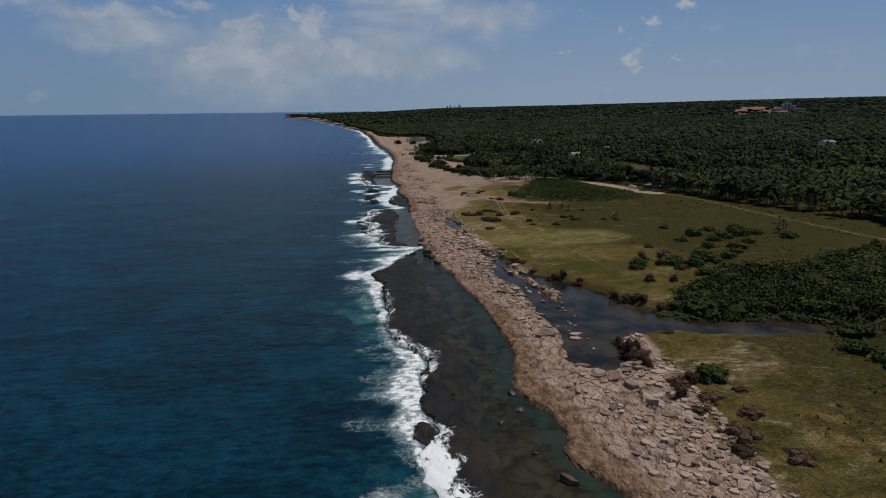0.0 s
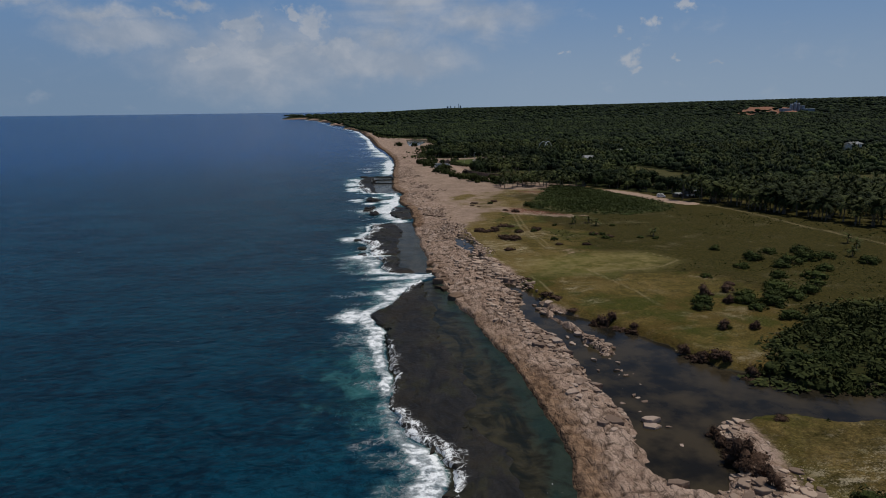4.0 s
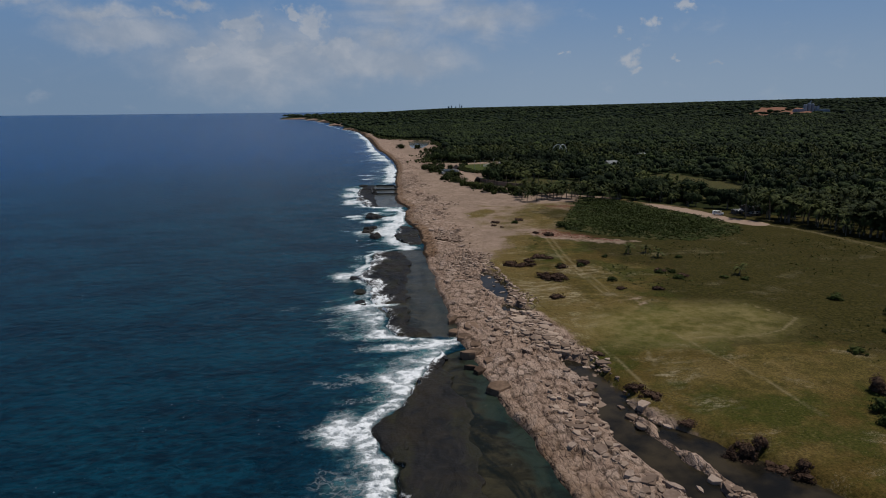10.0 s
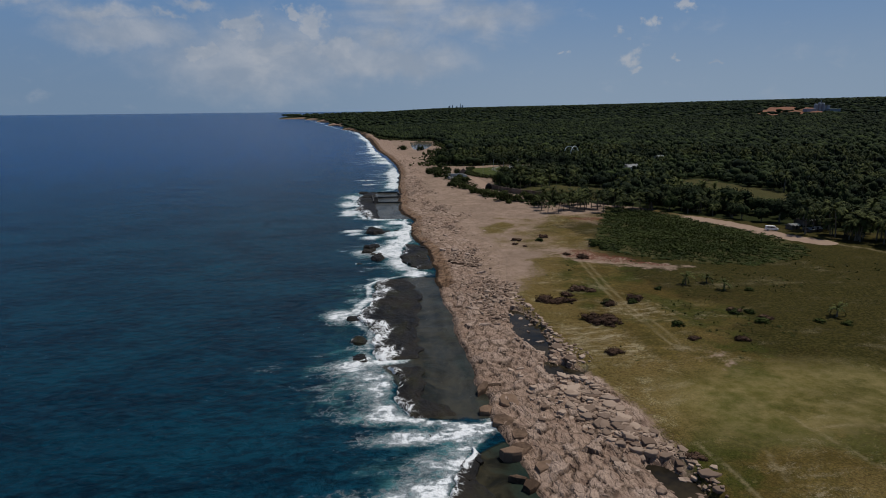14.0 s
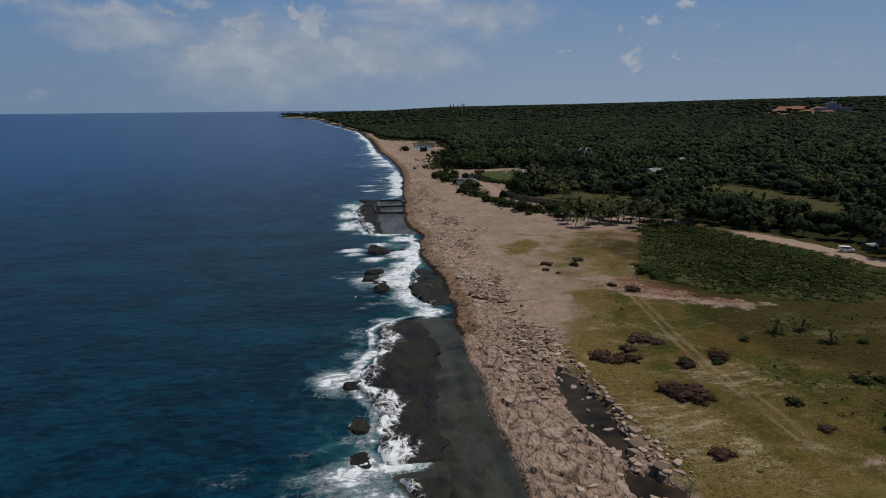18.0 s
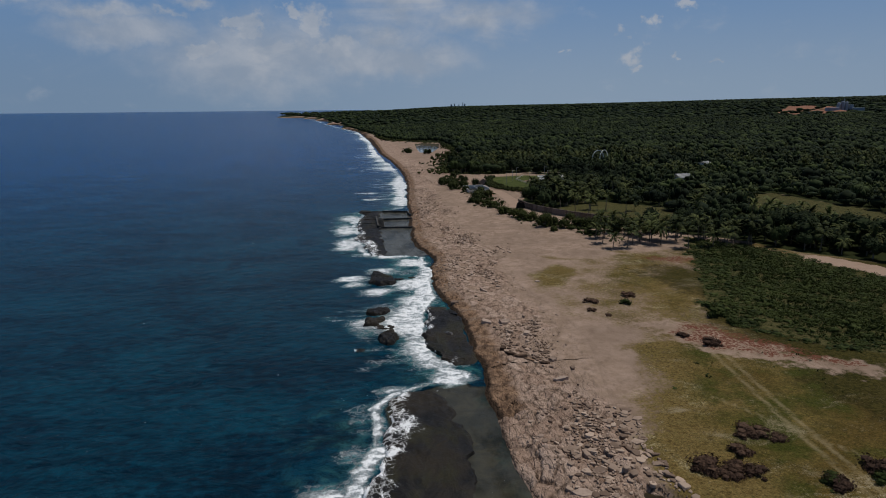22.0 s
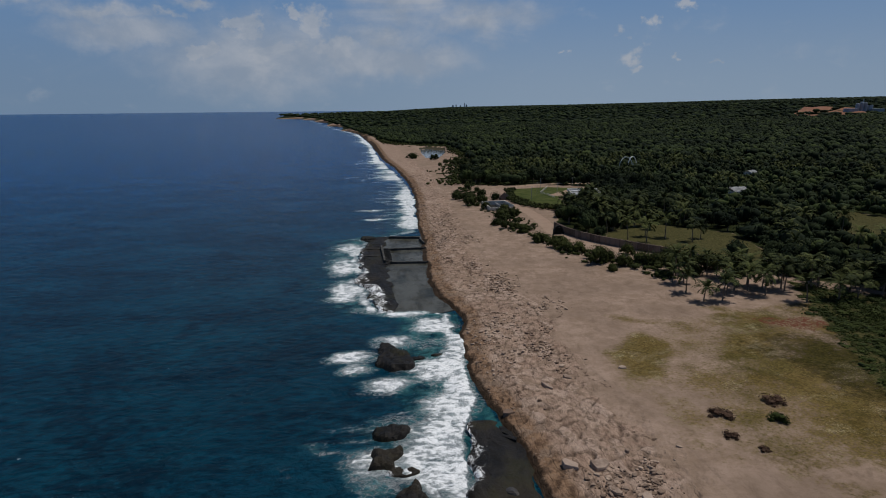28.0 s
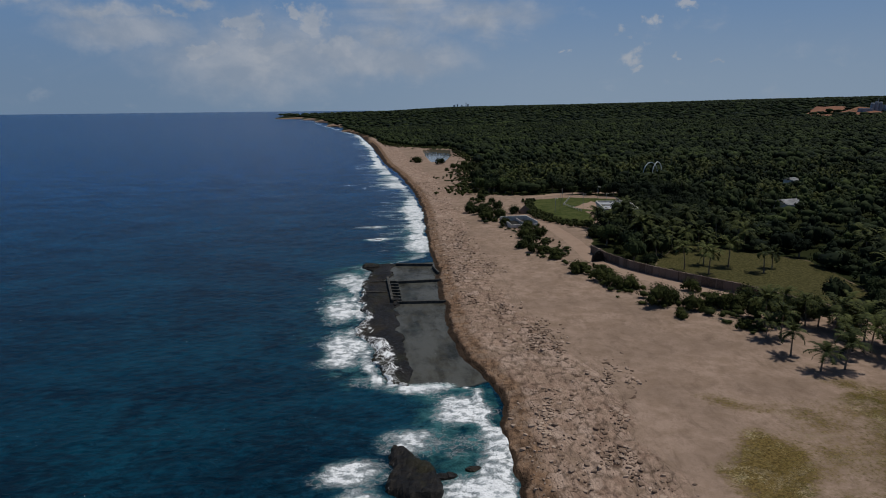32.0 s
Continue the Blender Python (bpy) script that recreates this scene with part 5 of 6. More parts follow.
# low scrub scattered over the grassland
g = np.random.default_rng(12)
x, y = g.uniform(50, 205, 16000), g.uniform(60, 395, 16000)
k = (x > grass_edge(y) + 4) & (pond(x[None, :], y[None, :])[0] < -2) & (rough(x, y, 26) + 0.1 * step(x, 95, 130) > 0.55 + 0.12 * g.random(len(x))) & (polymask(FIELD, 6)(x, y) < 0.1) & (grass_zone(x, y) > 0.7) & (y < 330)
massed("scrub", x[k], y[k], g.uniform(0.12, 0.2, k.sum()) + 0.6 * g.random(k.sum()) ** 4, g.uniform(0.08, 0.2, k.sum()) + 0.5 * g.random(k.sum()) ** 4, weed_kinds, THICKETLEAF, "low weeds and scrub dotted over the dry grass", "scrub")

# scrub and young trees along the far edge of the beach
g = np.random.default_rng(61)
y = g.uniform(655, 1350, 1500)
x = wood_edge(y) - 16 * np.abs(g.normal(0, 0.55, 1500)) * (0.3 + 1.4 * rough(y * 0, y, 40))
k = (x > shore(y) + 10) & (pond(x[None, :], y[None, :])[0] < -2) & (rough(x, y, 22) > 0.42)
massed("beach_scrub", x[k], y[k], 0.9 + 2.6 * g.random(k.sum()) ** 2.5, 0.7 + 2.6 * g.random(k.sum()) ** 2, half_kinds, BUSHLEAF, "low dark scrub where the beach meets the woods", "scrub")

# low shrubs that knit the bushes at the beach edge together
g = np.random.default_rng(71)
belt = [(58.5, 650), (59.5, 631), (54.5, 604), (56.5, 586), (58, 571), (63, 565), (67, 559), (61, 545), (63, 538), (60, 515), (64, 519), (64.5, 494), (70, 490), (68, 470), (73, 456), (80, 450), (88, 448), (84, 437)]
at = g.integers(0, len(belt), 420)
x, y = np.array([belt[k][0] for k in at]) + g.normal(0, 2.6, 420), np.array([belt[k][1] for k in at]) + g.normal(0, 4.2, 420)
k = (waymask(ROAD_SHORE, 3.6)(x, y) < 0.3) & (inside(x, y, [(56.5, 566), (71, 566), (71, 584), (56.5, 584)]) < 0)
x, y = x[k], y[k]
massed("shrub_belt", x, y, 0.6 + 1.9 * g.random(len(x)) ** 2, 0.5 + 1.7 * g.random(len(x)) ** 1.6, near_kinds, BUSHLEAF, "dark sprawling shrubs between the beach sand and the road", "shrubs")

# ---- bushes ----
green_bushes = [bush(400 + k, 2.6, 3.0, BUSHLEAF, "rounded dark green bush on the sand", "bushes at the beach edge", 620, 0.2) for k in range(4)]
beach_bushes = [(51.2, 606), (65.2, 641), (58, 573.9), (61.8, 553.8), (54.2, 528), (58.7, 518), (61, 509), (61.6, 490), (65, 479.4), (66.2, 472), (71, 454, 1.5), (85.6, 464.4), (83.7, 449.6, 1.3), (88.5, 448.9, 1.2),
                (71.7, 443.6, .7), (82.3, 435, .6), (64, 621, 1.2), (68.6, 602.7), (89, 440, 1.3), (75, 456), (78, 449, 1.2), (93, 452, 1.4), (97, 446, 1.5), (94, 436, 1.4), (102, 440, 1.5), (108, 434, 1.4), (55, 600, 1.3), (60, 596, 1.2), (53, 588, 1.2),
                (64, 560, 1.2), (60, 545, 1.1), (58, 535), (63, 530, .8), (66, 547, 1.1), (56, 520, .9), (48, 612, 1.1), (56, 618, 1.3), (84, 512, .9), (88, 522), (86, 540, 1.1), (92, 530, .9), (97, 540), (90, 550, 1.1), (83, 500, .7), (104, 530, 1.2), (110, 540, 1.2), (99, 520, .9), (86, 530, .8), (62, 655, 1.2), (52, 630, 1.0), (70, 470, 1.2), (68, 480, .9),
                (47, 914, 1.9), (66, 890, 2.0), (72, 848, 1.3), (82, 820, 1.5), (98, 842, 1.6), (64, 824, .9), (88, 845, 1.5), (77, 838, 1.1), (84, 860, 1.5), (70, 800, .8)]
spread(green_bushes, [(a[0], a[1], 1.12 * (a[2] if len(a) > 2 else 1)) for a in beach_bushes], r1)
grass_bushes = [bush(450 + k, 1.6, 1.2, THICKETLEAF, "low green bush in the dry grass", "bushes in the grass", 380, 0.15) for k in range(3)]
spread(grass_bushes, [(58, 274.4), (64, 273.4), (67.1, 256.3), (77, 171.6, 1.2), (74.6, 158.6), (92.4, 179.5, 1.7), (89.6, 169.6, 1.2), (127.9, 222.8, 1.6), (133.4, 213, 1.8), (92.6, 197.8), (113.7, 230, 1.4), (75.2, 283, .7), (79.2, 331.7, 1.1), (86.9, 261.7, .8),
                      (98, 278.9, .8), (83.4, 261.6, .9), (86.2, 255.2, .9), (98.3, 253.3, .8), (102.9, 250.7), (78.8, 338.3, 1.5), (62, 351, 1.1), (120, 205, 1.6), (112, 195, 1.8), (105, 186, 1.6), (141, 214, 1.5), (148, 205, 1.6), (100, 178, 1.6), (96, 172, 1.7), (104, 176, 1.8), (117, 186, 1.5), (130, 200, 1.7), (80, 345, .9), (80, 176, 1.5), (89.6, 174.4, 2.0), (117.8, 214.7, 2.2), (103.9, 183, 2.2), (126, 209, 2.4), (134, 212, 2.3), (110.6, 180.2, 1.8), (79, 138, 1.8), (82.5, 137.5, 2.0), (93.4, 163, 1.9), (58, 97, 1.6), (121, 192, 2.0), (138, 222, 1.8), (108, 206, 1.3)], r1)
brush = [bush(470 + k, 1.5, 2.2, DRYLEAF, "tall brown brush of dry upright twigs beside the lagoon", "brush beside the lagoon", 520, 0.13) for k in range(3)]
spread(brush, [(49.9, 169.5), (52, 169.5, 1.1), (54.1, 169.1), (57.2, 164.5, .8), (61.5, 150.5, 1.1), (63.6, 146.2, 1.2), (66, 142.5, .8), (68.4, 138.2), (50, 119, 1.1), (49.8, 116.5, 1.2), (50.2, 114), (49.6, 111.1, 1.2), (49, 108.6), (49.4, 106, 1.1), (49, 103.4, .9), (85.6, 175, 1.1), (74.7, 158.3, 1.1), (81.1, 157.3), (49.5, 91.4), (54, 96.4, 1.1), (83, 182, 1.2), (90, 184, 1.1)], r1)
dry_bushes = [bush(480 + k, 1.8, 0.9, DRYLEAF, "brown half-dry bush with bare twigs", "dry bushes", 420, 0.13) for k in range(3)]
spread(dry_bushes, [(55.1, 287.9, 1.2), (57.7, 285.6), (50.4, 282.9, 1.2), (44.3, 280.4, 1.5), (47.2, 279.2, 1.1), (49.8, 278.4), (65.7, 276.6, 1.3), (58, 273.9, 1.4), (52, 168.6, 1.3), (54.5, 166, 1.3), (57, 163.5), (63, 147, 1.4), (66, 145, 1.2), (68, 137, 1.2), (49.7, 112, 1.4), (50.5, 114.5, 1.5), (51.5, 110, 1.2), (61.2, 120), (51.5, 262.5, 1.6), (53, 261, 1.5), (50, 264.5, 1.4), (54, 263.5, 1.2), (44.5, 279.5, 1.1), (48.6, 280.5, .9), (53.6, 287, .8),
                    (54.7, 354, 1.1), (52.3, 347.6, .8), (54.7, 343, .5), (65.1, 356.7, 1.2), (67.8, 321.8, 1.3), (64.7, 327, .9), (66.4, 247.8), (84.3, 263, 1.1), (88.1, 257), (75.4, 245.5), (47.8, 243.8, 1.3), (44, 206), (45, 190, 1.1), (46.5, 187), (48, 178), (52, 96, 1.2), (54, 90, 1.3), (50, 86), (57, 84, 1.2), (52, 78, 1.4), (49.5, 74, 1.2), (56, 71, 1.3), (60, 92, .8), (48, 280, 1), (46, 278, 1), (95, 190, 1.2), (84, 182, 1.3)], r1)

# ---- stones ----
def stone(name, meshes, x, y, s, label, category, group, sink=0.05, rz=None, sz=1.0, z=None, tilt=0):
    ob = new(name, rnd.choice(meshes))
    ob.matrix_basis = pose(x, y, (ground_z(x, y) if z is None else z) - sink, tilt, 0, rnd.uniform(0, 360) if rz is None else rz)
    ob.scale = (s, s, s * sz)
    return tagged(ob, label, category, group)


dry_slabs = [from_arrays("stone", *slab(600 + k, 0.32 + 0.06 * (k % 4)), BOULDER) for k in range(10)]
def boulder_mesh(seed, mat):
    """A rounded block with a few broken flats."""
    r = random.Random(seed)
    bm = bmesh.new()
    bmesh.ops.create_icosphere(bm, subdivisions=3, radius=1.0)
    flats = [Vector((r.uniform(-1, 1), r.uniform(-1, 1), r.uniform(-.2, 1))).normalized() for _ in range(7)]
    off = Vector((seed * 1.7, seed * .3, 0))
    for v in bm.verts:
        q = v.co.normalized()
        k = 1 + 0.22 * noise.noise(q * 1.3 + off) + 0.08 * noise.noise(q * 4 + off)
        for f in flats:
            k = min(k, 0.8 / max(1e-3, q.dot(f))) if q.dot(f) > 0.6 else k
        v.co = Vector((q.x * k * 1.15, q.y * k * .85, q.z * k * .6))
    me = bpy.data.meshes.new("stone")
    bm.to_mesh(me), bm.free()
    me.materials.append(mat)
    return me


brown_slabs = [from_arrays("boulder", *slab(640 + k, 0.3 + .08 * (k % 3)), BROWNSTONE) for k in range(6)]
wet_slabs = [boulder_mesh(660 + k, WETSTONE) for k in range(6)]
for x, y, s, h in [(24.7, 72.4, 1.2, .9), (21, 234.7, 1.7, .8), (23.2, 228.2, 2.2, .7), (19.6, 212, 1.6, 1.3), (20.5, 221, 1.8, 1), (19.4, 206, 1.1, .9), (20.5, 204.1, 1.2, .8), (23.5, 207.9, 2.2, .6), (22.6, 195.4, 1.9, 1.1), (19.4, 233.7, 1.9, .8), (22, 217, 1.6, .8), (21.4, 213, 1.5, .9), (18.8, 226, 1.2, .8)]:
    stone("boulder", brown_slabs, x, y, s * 1.15, "large brown boulder fallen at the water's edge", "boulder", "boulders at the water's edge", 0.1, None, h, z=0.5)
for x, y, s in [(19.1, 89.4, .7), (23, 93.1, .8), (23.1, 99.5, .9), (16.9, 340.1, 1.3), (14.6, 349.2, .7), (22, 80, .4)]:
    stone("boulder", wet_slabs, x, y, s, "dark wet boulder in the shallow channel", "boulder", "wet boulders", 0.1, None, 1.1, z=0.2)
for x, y, s in [(21.1, 361.2, 1.2), (25.9, 343.3, 1.5), (30, 342.7, 1.8), (29.8, 336.7, 1.3), (33, 334, 1.4), (31.8, 322.3, 1), (34.6, 320.2, 1.2), (46.4, 374.7, .9), (34.9, 372.4, 1.1), (30.2, 369.2, 1.3), (37.1, 315.7, 1.1), (33.4, 311.1, 1.3)]:
    stone("boulder", dry_slabs, x, y, s, "flat brown slab lying on the pale sand", "boulder", "slabs on the sand", 0.05)
for x, y, s, turn in [(26.4, 327.2, 1.5, 100), (27.0, 324.2, 1.4, 120), (28.6, 322.6, 1.5, 165), (30.6, 320.8, 1.3, 140), (32.6, 318.6, .9, 150)]:
    stone("boulder", brown_slabs, x, y, s, "undercut brown ledge slab lying in the sand", "boulder", "ledge slabs", 0.12, turn, .9)
for x, y, s in [(45.1, 160.9, 1.7), (43.9, 157.2, .8), (41.6, 158.9, 1.0), (41.8, 162.6, .8), (46.6, 154.8, 1.1), (44.8, 168.8, .6), (44.3, 164.1, 1.2), (45.4, 159.4, .9), (42.8, 124.6, 1.6), (45.4, 144.3, .7), (46.1, 141.9, .6), (44.1, 133.8, .7), (44.8, 122.5, .6), (47, 148, .8), (43, 150, .9), (42, 145, .7)]:
    stone("boulder", dry_slabs, x, y, s, "pale stone standing in the dark lagoon water", "boulder", "stones in the lagoon", 0.0, None, 1.0, z=0.15)
for x, y, s in [(38.2, 107, 1.7), (41.5, 99.7, 2.0), (45, 102, 1.3), (43, 96, 1.5), (47, 97, 1.2), (44, 90, 1.4)]:
    stone("boulder", dry_slabs, x, y, s, "grey-brown slab at the end of the lagoon", "boulder", "slabs on the rock bank", 0.05)
for x, y, s in [(46.3, 149.9, .6), (45, 142.6, .5), (46.2, 144.2, .6), (47.5, 142.2, .5), (44.4, 132.9, .6), (45, 131.3, .7), (40.9, 131.2, .6), (42.3, 122.9, 1.4), (44.2, 117.2, .5), (45.8, 124.3, .4), (45.4, 104.1, .8), (46.3, 106.6, .7), (46, 99.4, .9), (43.2, 101, .9), (47.3, 138, .5), (43.6, 137, .4), (42.4, 128, .5), (46, 135, .4), (35, 262, .8), (36, 255.5, 1.0), (34.6, 250, .7), (35.6, 271, 1.0), (36.6, 266.5, .8), (33.8, 257, .6), (35.4, 266, .5), (34.2, 274, .7), (38.5, 190, .7), (41, 186, .9), (39.6, 199, .8), (40.8, 203, 1.0)]:
    stone("boulder", dry_slabs, x, y, s, "stone standing in dark still water", "boulder", "stones in the pools", 0.0, None, .8, z=0.1)
for x, y, s in [(32.9, 183.1, 1.3), (31.3, 178.4, 1.2), (33.2, 176.6, 1), (28.6, 174.2, 1.1), (31.8, 171.8, 1.6), (34, 172.8, 1.1), (33.2, 165.1, 1.2), (35, 163.6, 1.2), (36.6, 160.5, 1.8), (32.3, 157.4, .9), (33.6, 156.4, .8), (33.1, 153.4, .9), (30.3, 181, .7), (30.8, 175.2, .9), (32.8, 168.9, .8)]:
    stone("boulder", dry_slabs, x, y, s, "flat pale slab lying on the rock bank", "boulder", "flat slabs on the bank", 0.1, None, .5)
# the loose slabs along the landward side of the rock bank
bank = []
while len(bank) < 240:
    y = rnd.uniform(58, 300)
    x = float(grass_edge(y)) - abs(rnd.gauss(2, 5)) + 0.5
    if rough(np.array([x]), np.array([y * .6]), 13)[0] < 0.47:
        continue
    if y > 120 and y < 165:
        x = rnd.uniform(31, 39)
    if x > float(shore(y)) + 6 and all(math.hypot(x - a, y - b) > 0.9 for a, b in bank):
        bank.append((x, y))
for x, y in bank:
    stone("boulder", dry_slabs, x, y, min(1.7, 0.45 + rnd.expovariate(2.4)), "weathered grey-brown slab on the rock bank", "boulder", "slabs on the rock bank", 0.08, None, rnd.uniform(.4, .75), tilt=rnd.uniform(-9, 9))


def rubble(name, n, place, lo, hi, label, kinds, mat):
    g = np.random.default_rng(n)
    pts = [place(g) for _ in range(n)]
    x, y = np.array([p[0] for p in pts]), np.array([p[1] for p in pts])
    k = (x > shore(y) + 1.5) & (pond(x[None, :], y[None, :])[0] < 1.5) & (rough(x, y * .6, 11) > 0.42 + 0.16 * g.random(len(x)))
    x, y = x[k], y[k]
    s = lo + (hi - lo) * g.random(len(x)) ** 2.4
    return massed(name, x, y, s, s ** 0.5 * g.uniform(.35, .8, len(x)), kinds, mat, label, "rubble")


stone_kinds = [slab(700 + k, 0.4) for k in range(18)]
BROKEN = leaf_material("broken_stone", (0.14, 0.096, 0.071), (0.41, 0.31, 0.24), 0.8)


def on_bank(g):
    y = g.uniform(50, 300)
    w = max(6, float(grass_edge(y)) - float(shore(y)) + 2)
    return float(shore(y)) + w * (1 - 0.75 * g.random() ** 1.7), y


def on_bar(g):
    k = g.random()
    return 42 + 5.5 * k + g.normal(0, 1.6), 183 - 32 * k + g.normal(0, 2)


HEAPS = [(34, 436), (37, 440), (38, 431), (42, 412), (45, 409), (40, 403), (34.5, 418), (30, 421), (31, 385), (35, 388), (37, 504), (39, 493), (29, 479), (28, 346), (31, 341), (35, 337), (29, 306), (31, 297),
         (32, 291), (31, 282), (27, 326), (33, 321), (30, 455), (33, 465), (28, 470), (27, 500), (32, 515), (33, 540), (36, 560), (38, 600), (30, 362), (34, 372), (28, 375), (26, 400), (35, 352)]


def on_beach(g):
    if g.random() < 0.4:
        y = g.uniform(290, 760)
        return float(shore(y)) + abs(g.normal(9, 6)), y
    a, c = HEAPS[g.integers(len(HEAPS))]
    k = g.normal(0, 5)
    return a + 0.3 * k + g.normal(0, 0.9), c + k


def at_lagoon(g):
    y = g.uniform(100, 262)
    return float(grass_edge(y)) + g.normal(-4, 2.2), y


rubble("rubble_bank", 4200, on_bank, 0.15, 1.0, "broken brown stones strewn over the rock bank", stone_kinds, BROKEN)
rubble("rubble_lagoon", 2400, at_lagoon, 0.2, 1.5, "jumbled slabs between the rock bank and the grass", stone_kinds, BROKEN)
rubble("rubble_bar", 700, on_bar, 0.12, 0.8, "stones of the bar that divides the lagoon", stone_kinds, BROKEN)
rubble("rubble_beach", 9000, on_beach, 0.12, 0.62, "broken stone slabs strewn over the sand", stone_kinds, BROKEN)


def isle(x, y, rx, ry, tall, label, wash=0.5, outline=None):
    """A rock standing in the surf, with a stepped, uneven top; outline gives its plan where it is no oval."""
    n = 40
    u = np.linspace(-1.25, 1.25, n)
    gx, gy = np.meshgrid(u, u)
    X, Y = x + gx * rx, y + gy * ry
    if outline:
        rim = step(inside(X, Y, outline) + wobble(X, Y, 2.4, 0.9) + wobble(X, Y, 0.9, 0.3), -0.5, 0.9)
    else:
        rim = step(1.08 - np.hypot(gx, gy) - wobble(X, Y, 3.5, 0.34) - wobble(X, Y, 1.2, 0.12), 0, 0.4)
    Z = -0.8 + (tall + 0.8) * rim * (0.6 + 0.42 * np.floor(rough(X, Y * .6, 3.6, 3) * 7) / 7 + 0.3 * (rough(X + 40, Y, 1.1, 2) - 0.5))
    i = (np.arange(n - 1)[:, None] * n + np.arange(n - 1)[None, :]).ravel()
    f = np.stack([i, i + 1, i + 1 + n, i + n], 1)
    f = f[(Z.ravel()[f] > -0.75).any(1)]
    me = bpy.data.meshes.new("surf_rock")
    me.from_pydata(np.stack([X - x, Y - y, Z], -1).reshape(-1, 3).tolist(), [], f.tolist())
    a = me.attributes.new("foam", "FLOAT", "POINT")
    a.data.foreach_set("value", (wash * step(0.2 - gx, 0, 1.2)).astype(np.float32).ravel())
    me.materials.append(REEF)
    ob = tagged(new("surf_rock", me), label, "rock", "rocks in the surf")
    ob.location = (x, y, 0)


isle(3.4, 390, 6.2, 9.5, 1.35, "big black rock standing in white surf", .6, [(0.6, 398.7), (4.5, 395), (7.6, 390.4), (7.6, 386.6), (6.8, 382.2), (2.6, 382.6), (-0.4, 386), (0.4, 391.9)])
isle(8.6, 388.4, 2.2, 1.1, .8, "small black rock beside the surf")
isle(12.3, 389.8, 1.5, 1.0, .6, "small black rock beside the surf")
isle(3.8, 339.6, 3.8, 5.2, 1.7, "dark pointed rock in the breaking waves", .2, [(1.4, 341), (4.5, 343.7), (6.3, 339.5), (4.8, 336.2), (3.2, 335.5), (1.4, 338)])
isle(1.6, 350.6, 4.4, 4.6, 1.3, "dark rock in the breaking waves", .4, [(-1.9, 348), (-1.8, 353.5), (1, 353), (3.7, 354), (3.6, 351.5), (1.5, 347.9)])
isle(2.2, 358, 5.2, 3.8, 1.2, "long dark rock in the breaking waves", .3, [(-1.4, 359.3), (1.8, 360.8), (5.7, 359.9), (4, 355.6), (0.5, 355.4), (-1.2, 356.4)])
isle(3, 347, 2.6, 1.4, .7, "low dark rock awash with foam", .8)
isle(-2.6, 334, 1.6, 1.4, .3, "rock just awash under foam", 1.0)
isle(1.2, 589, 2.0, 1.6, .8, "small black rock ringed with foam", .3)
isle(2.6, 560, 2.0, 1.6, .8, "small black rock ringed with foam", .3)
isle(-1, 514, 3.2, 3.4, 1.6, "black rock at the corner of the tidal pool", .5)
isle(8, 219.5, 1.2, 1.0, .5, "small dark rock in the foaming gap", .4)
isle(-3.5, 277, 2.4, 2.0, .8, "black ledge beside the reef", .6)
isle(-2.0, 262, 2.2, 3.0, .8, "black ledge beside the reef", .6)
isle(-1.5, 252, 2.4, 2.6, .7, "black ledge beside the reef", .6)
isle(7, 88, 2.2, 4.0, .8, "jagged black ledge in the surf", .8)

# ---- tidal pool ----
def beam(p, q, wide, tall, mat=None):
    """A wall piece from p to q on the plan: mesh and pose."""
    dx, dy = q[0] - p[0], q[1] - p[1]
    return box_mesh("wall", (math.hypot(dx, dy), wide, tall), mat or CONCRETE, (0, 0, tall / 2), 0.06), pose((p[0] + q[0]) / 2, (p[1] + q[1]) / 2, 0, 0, 0, math.degrees(math.atan2(dy, dx)))


pool = thing("tidal_pool", 12, 493, 0, "old concrete tidal pool with weathered dark walls", "pool")
for name, p, q, w, h in (("wall", (5.7, 472.5), (18.8, 471.4), .5, .75), ("wall", (6.5, 493), (20.2, 493.4), .5, .8), ("wall", (7.3, 515.4), (19.6, 513), .6, .9),
                         ("wall", (4.4, 472.6), (3.9, 497), .7, 1.3), ("wall", (-4, 484), (3.4, 483), .4, .6), ("wall", (-3.4, 495), (3.8, 494.5), .4, .6), ("wall", (20.3, 501), (19.2, 510), .5, 1.0)):
    me, m = beam(p, q, w, h + 0.8)
    ob = part("wall", me, pool, "low dark concrete wall")
    ob.matrix_basis = pose(-12, -493, -0.8) @ m
for k in range(7):
    me, m = beam((4.6, 474.5 + 3.2 * k), (7.0, 474.3 + 3.2 * k), .5, 1.6)
    ob = part("buttress", me, pool, "sloping concrete buttress")
    ob.matrix_basis = pose(-12, -493, -0.8) @ m

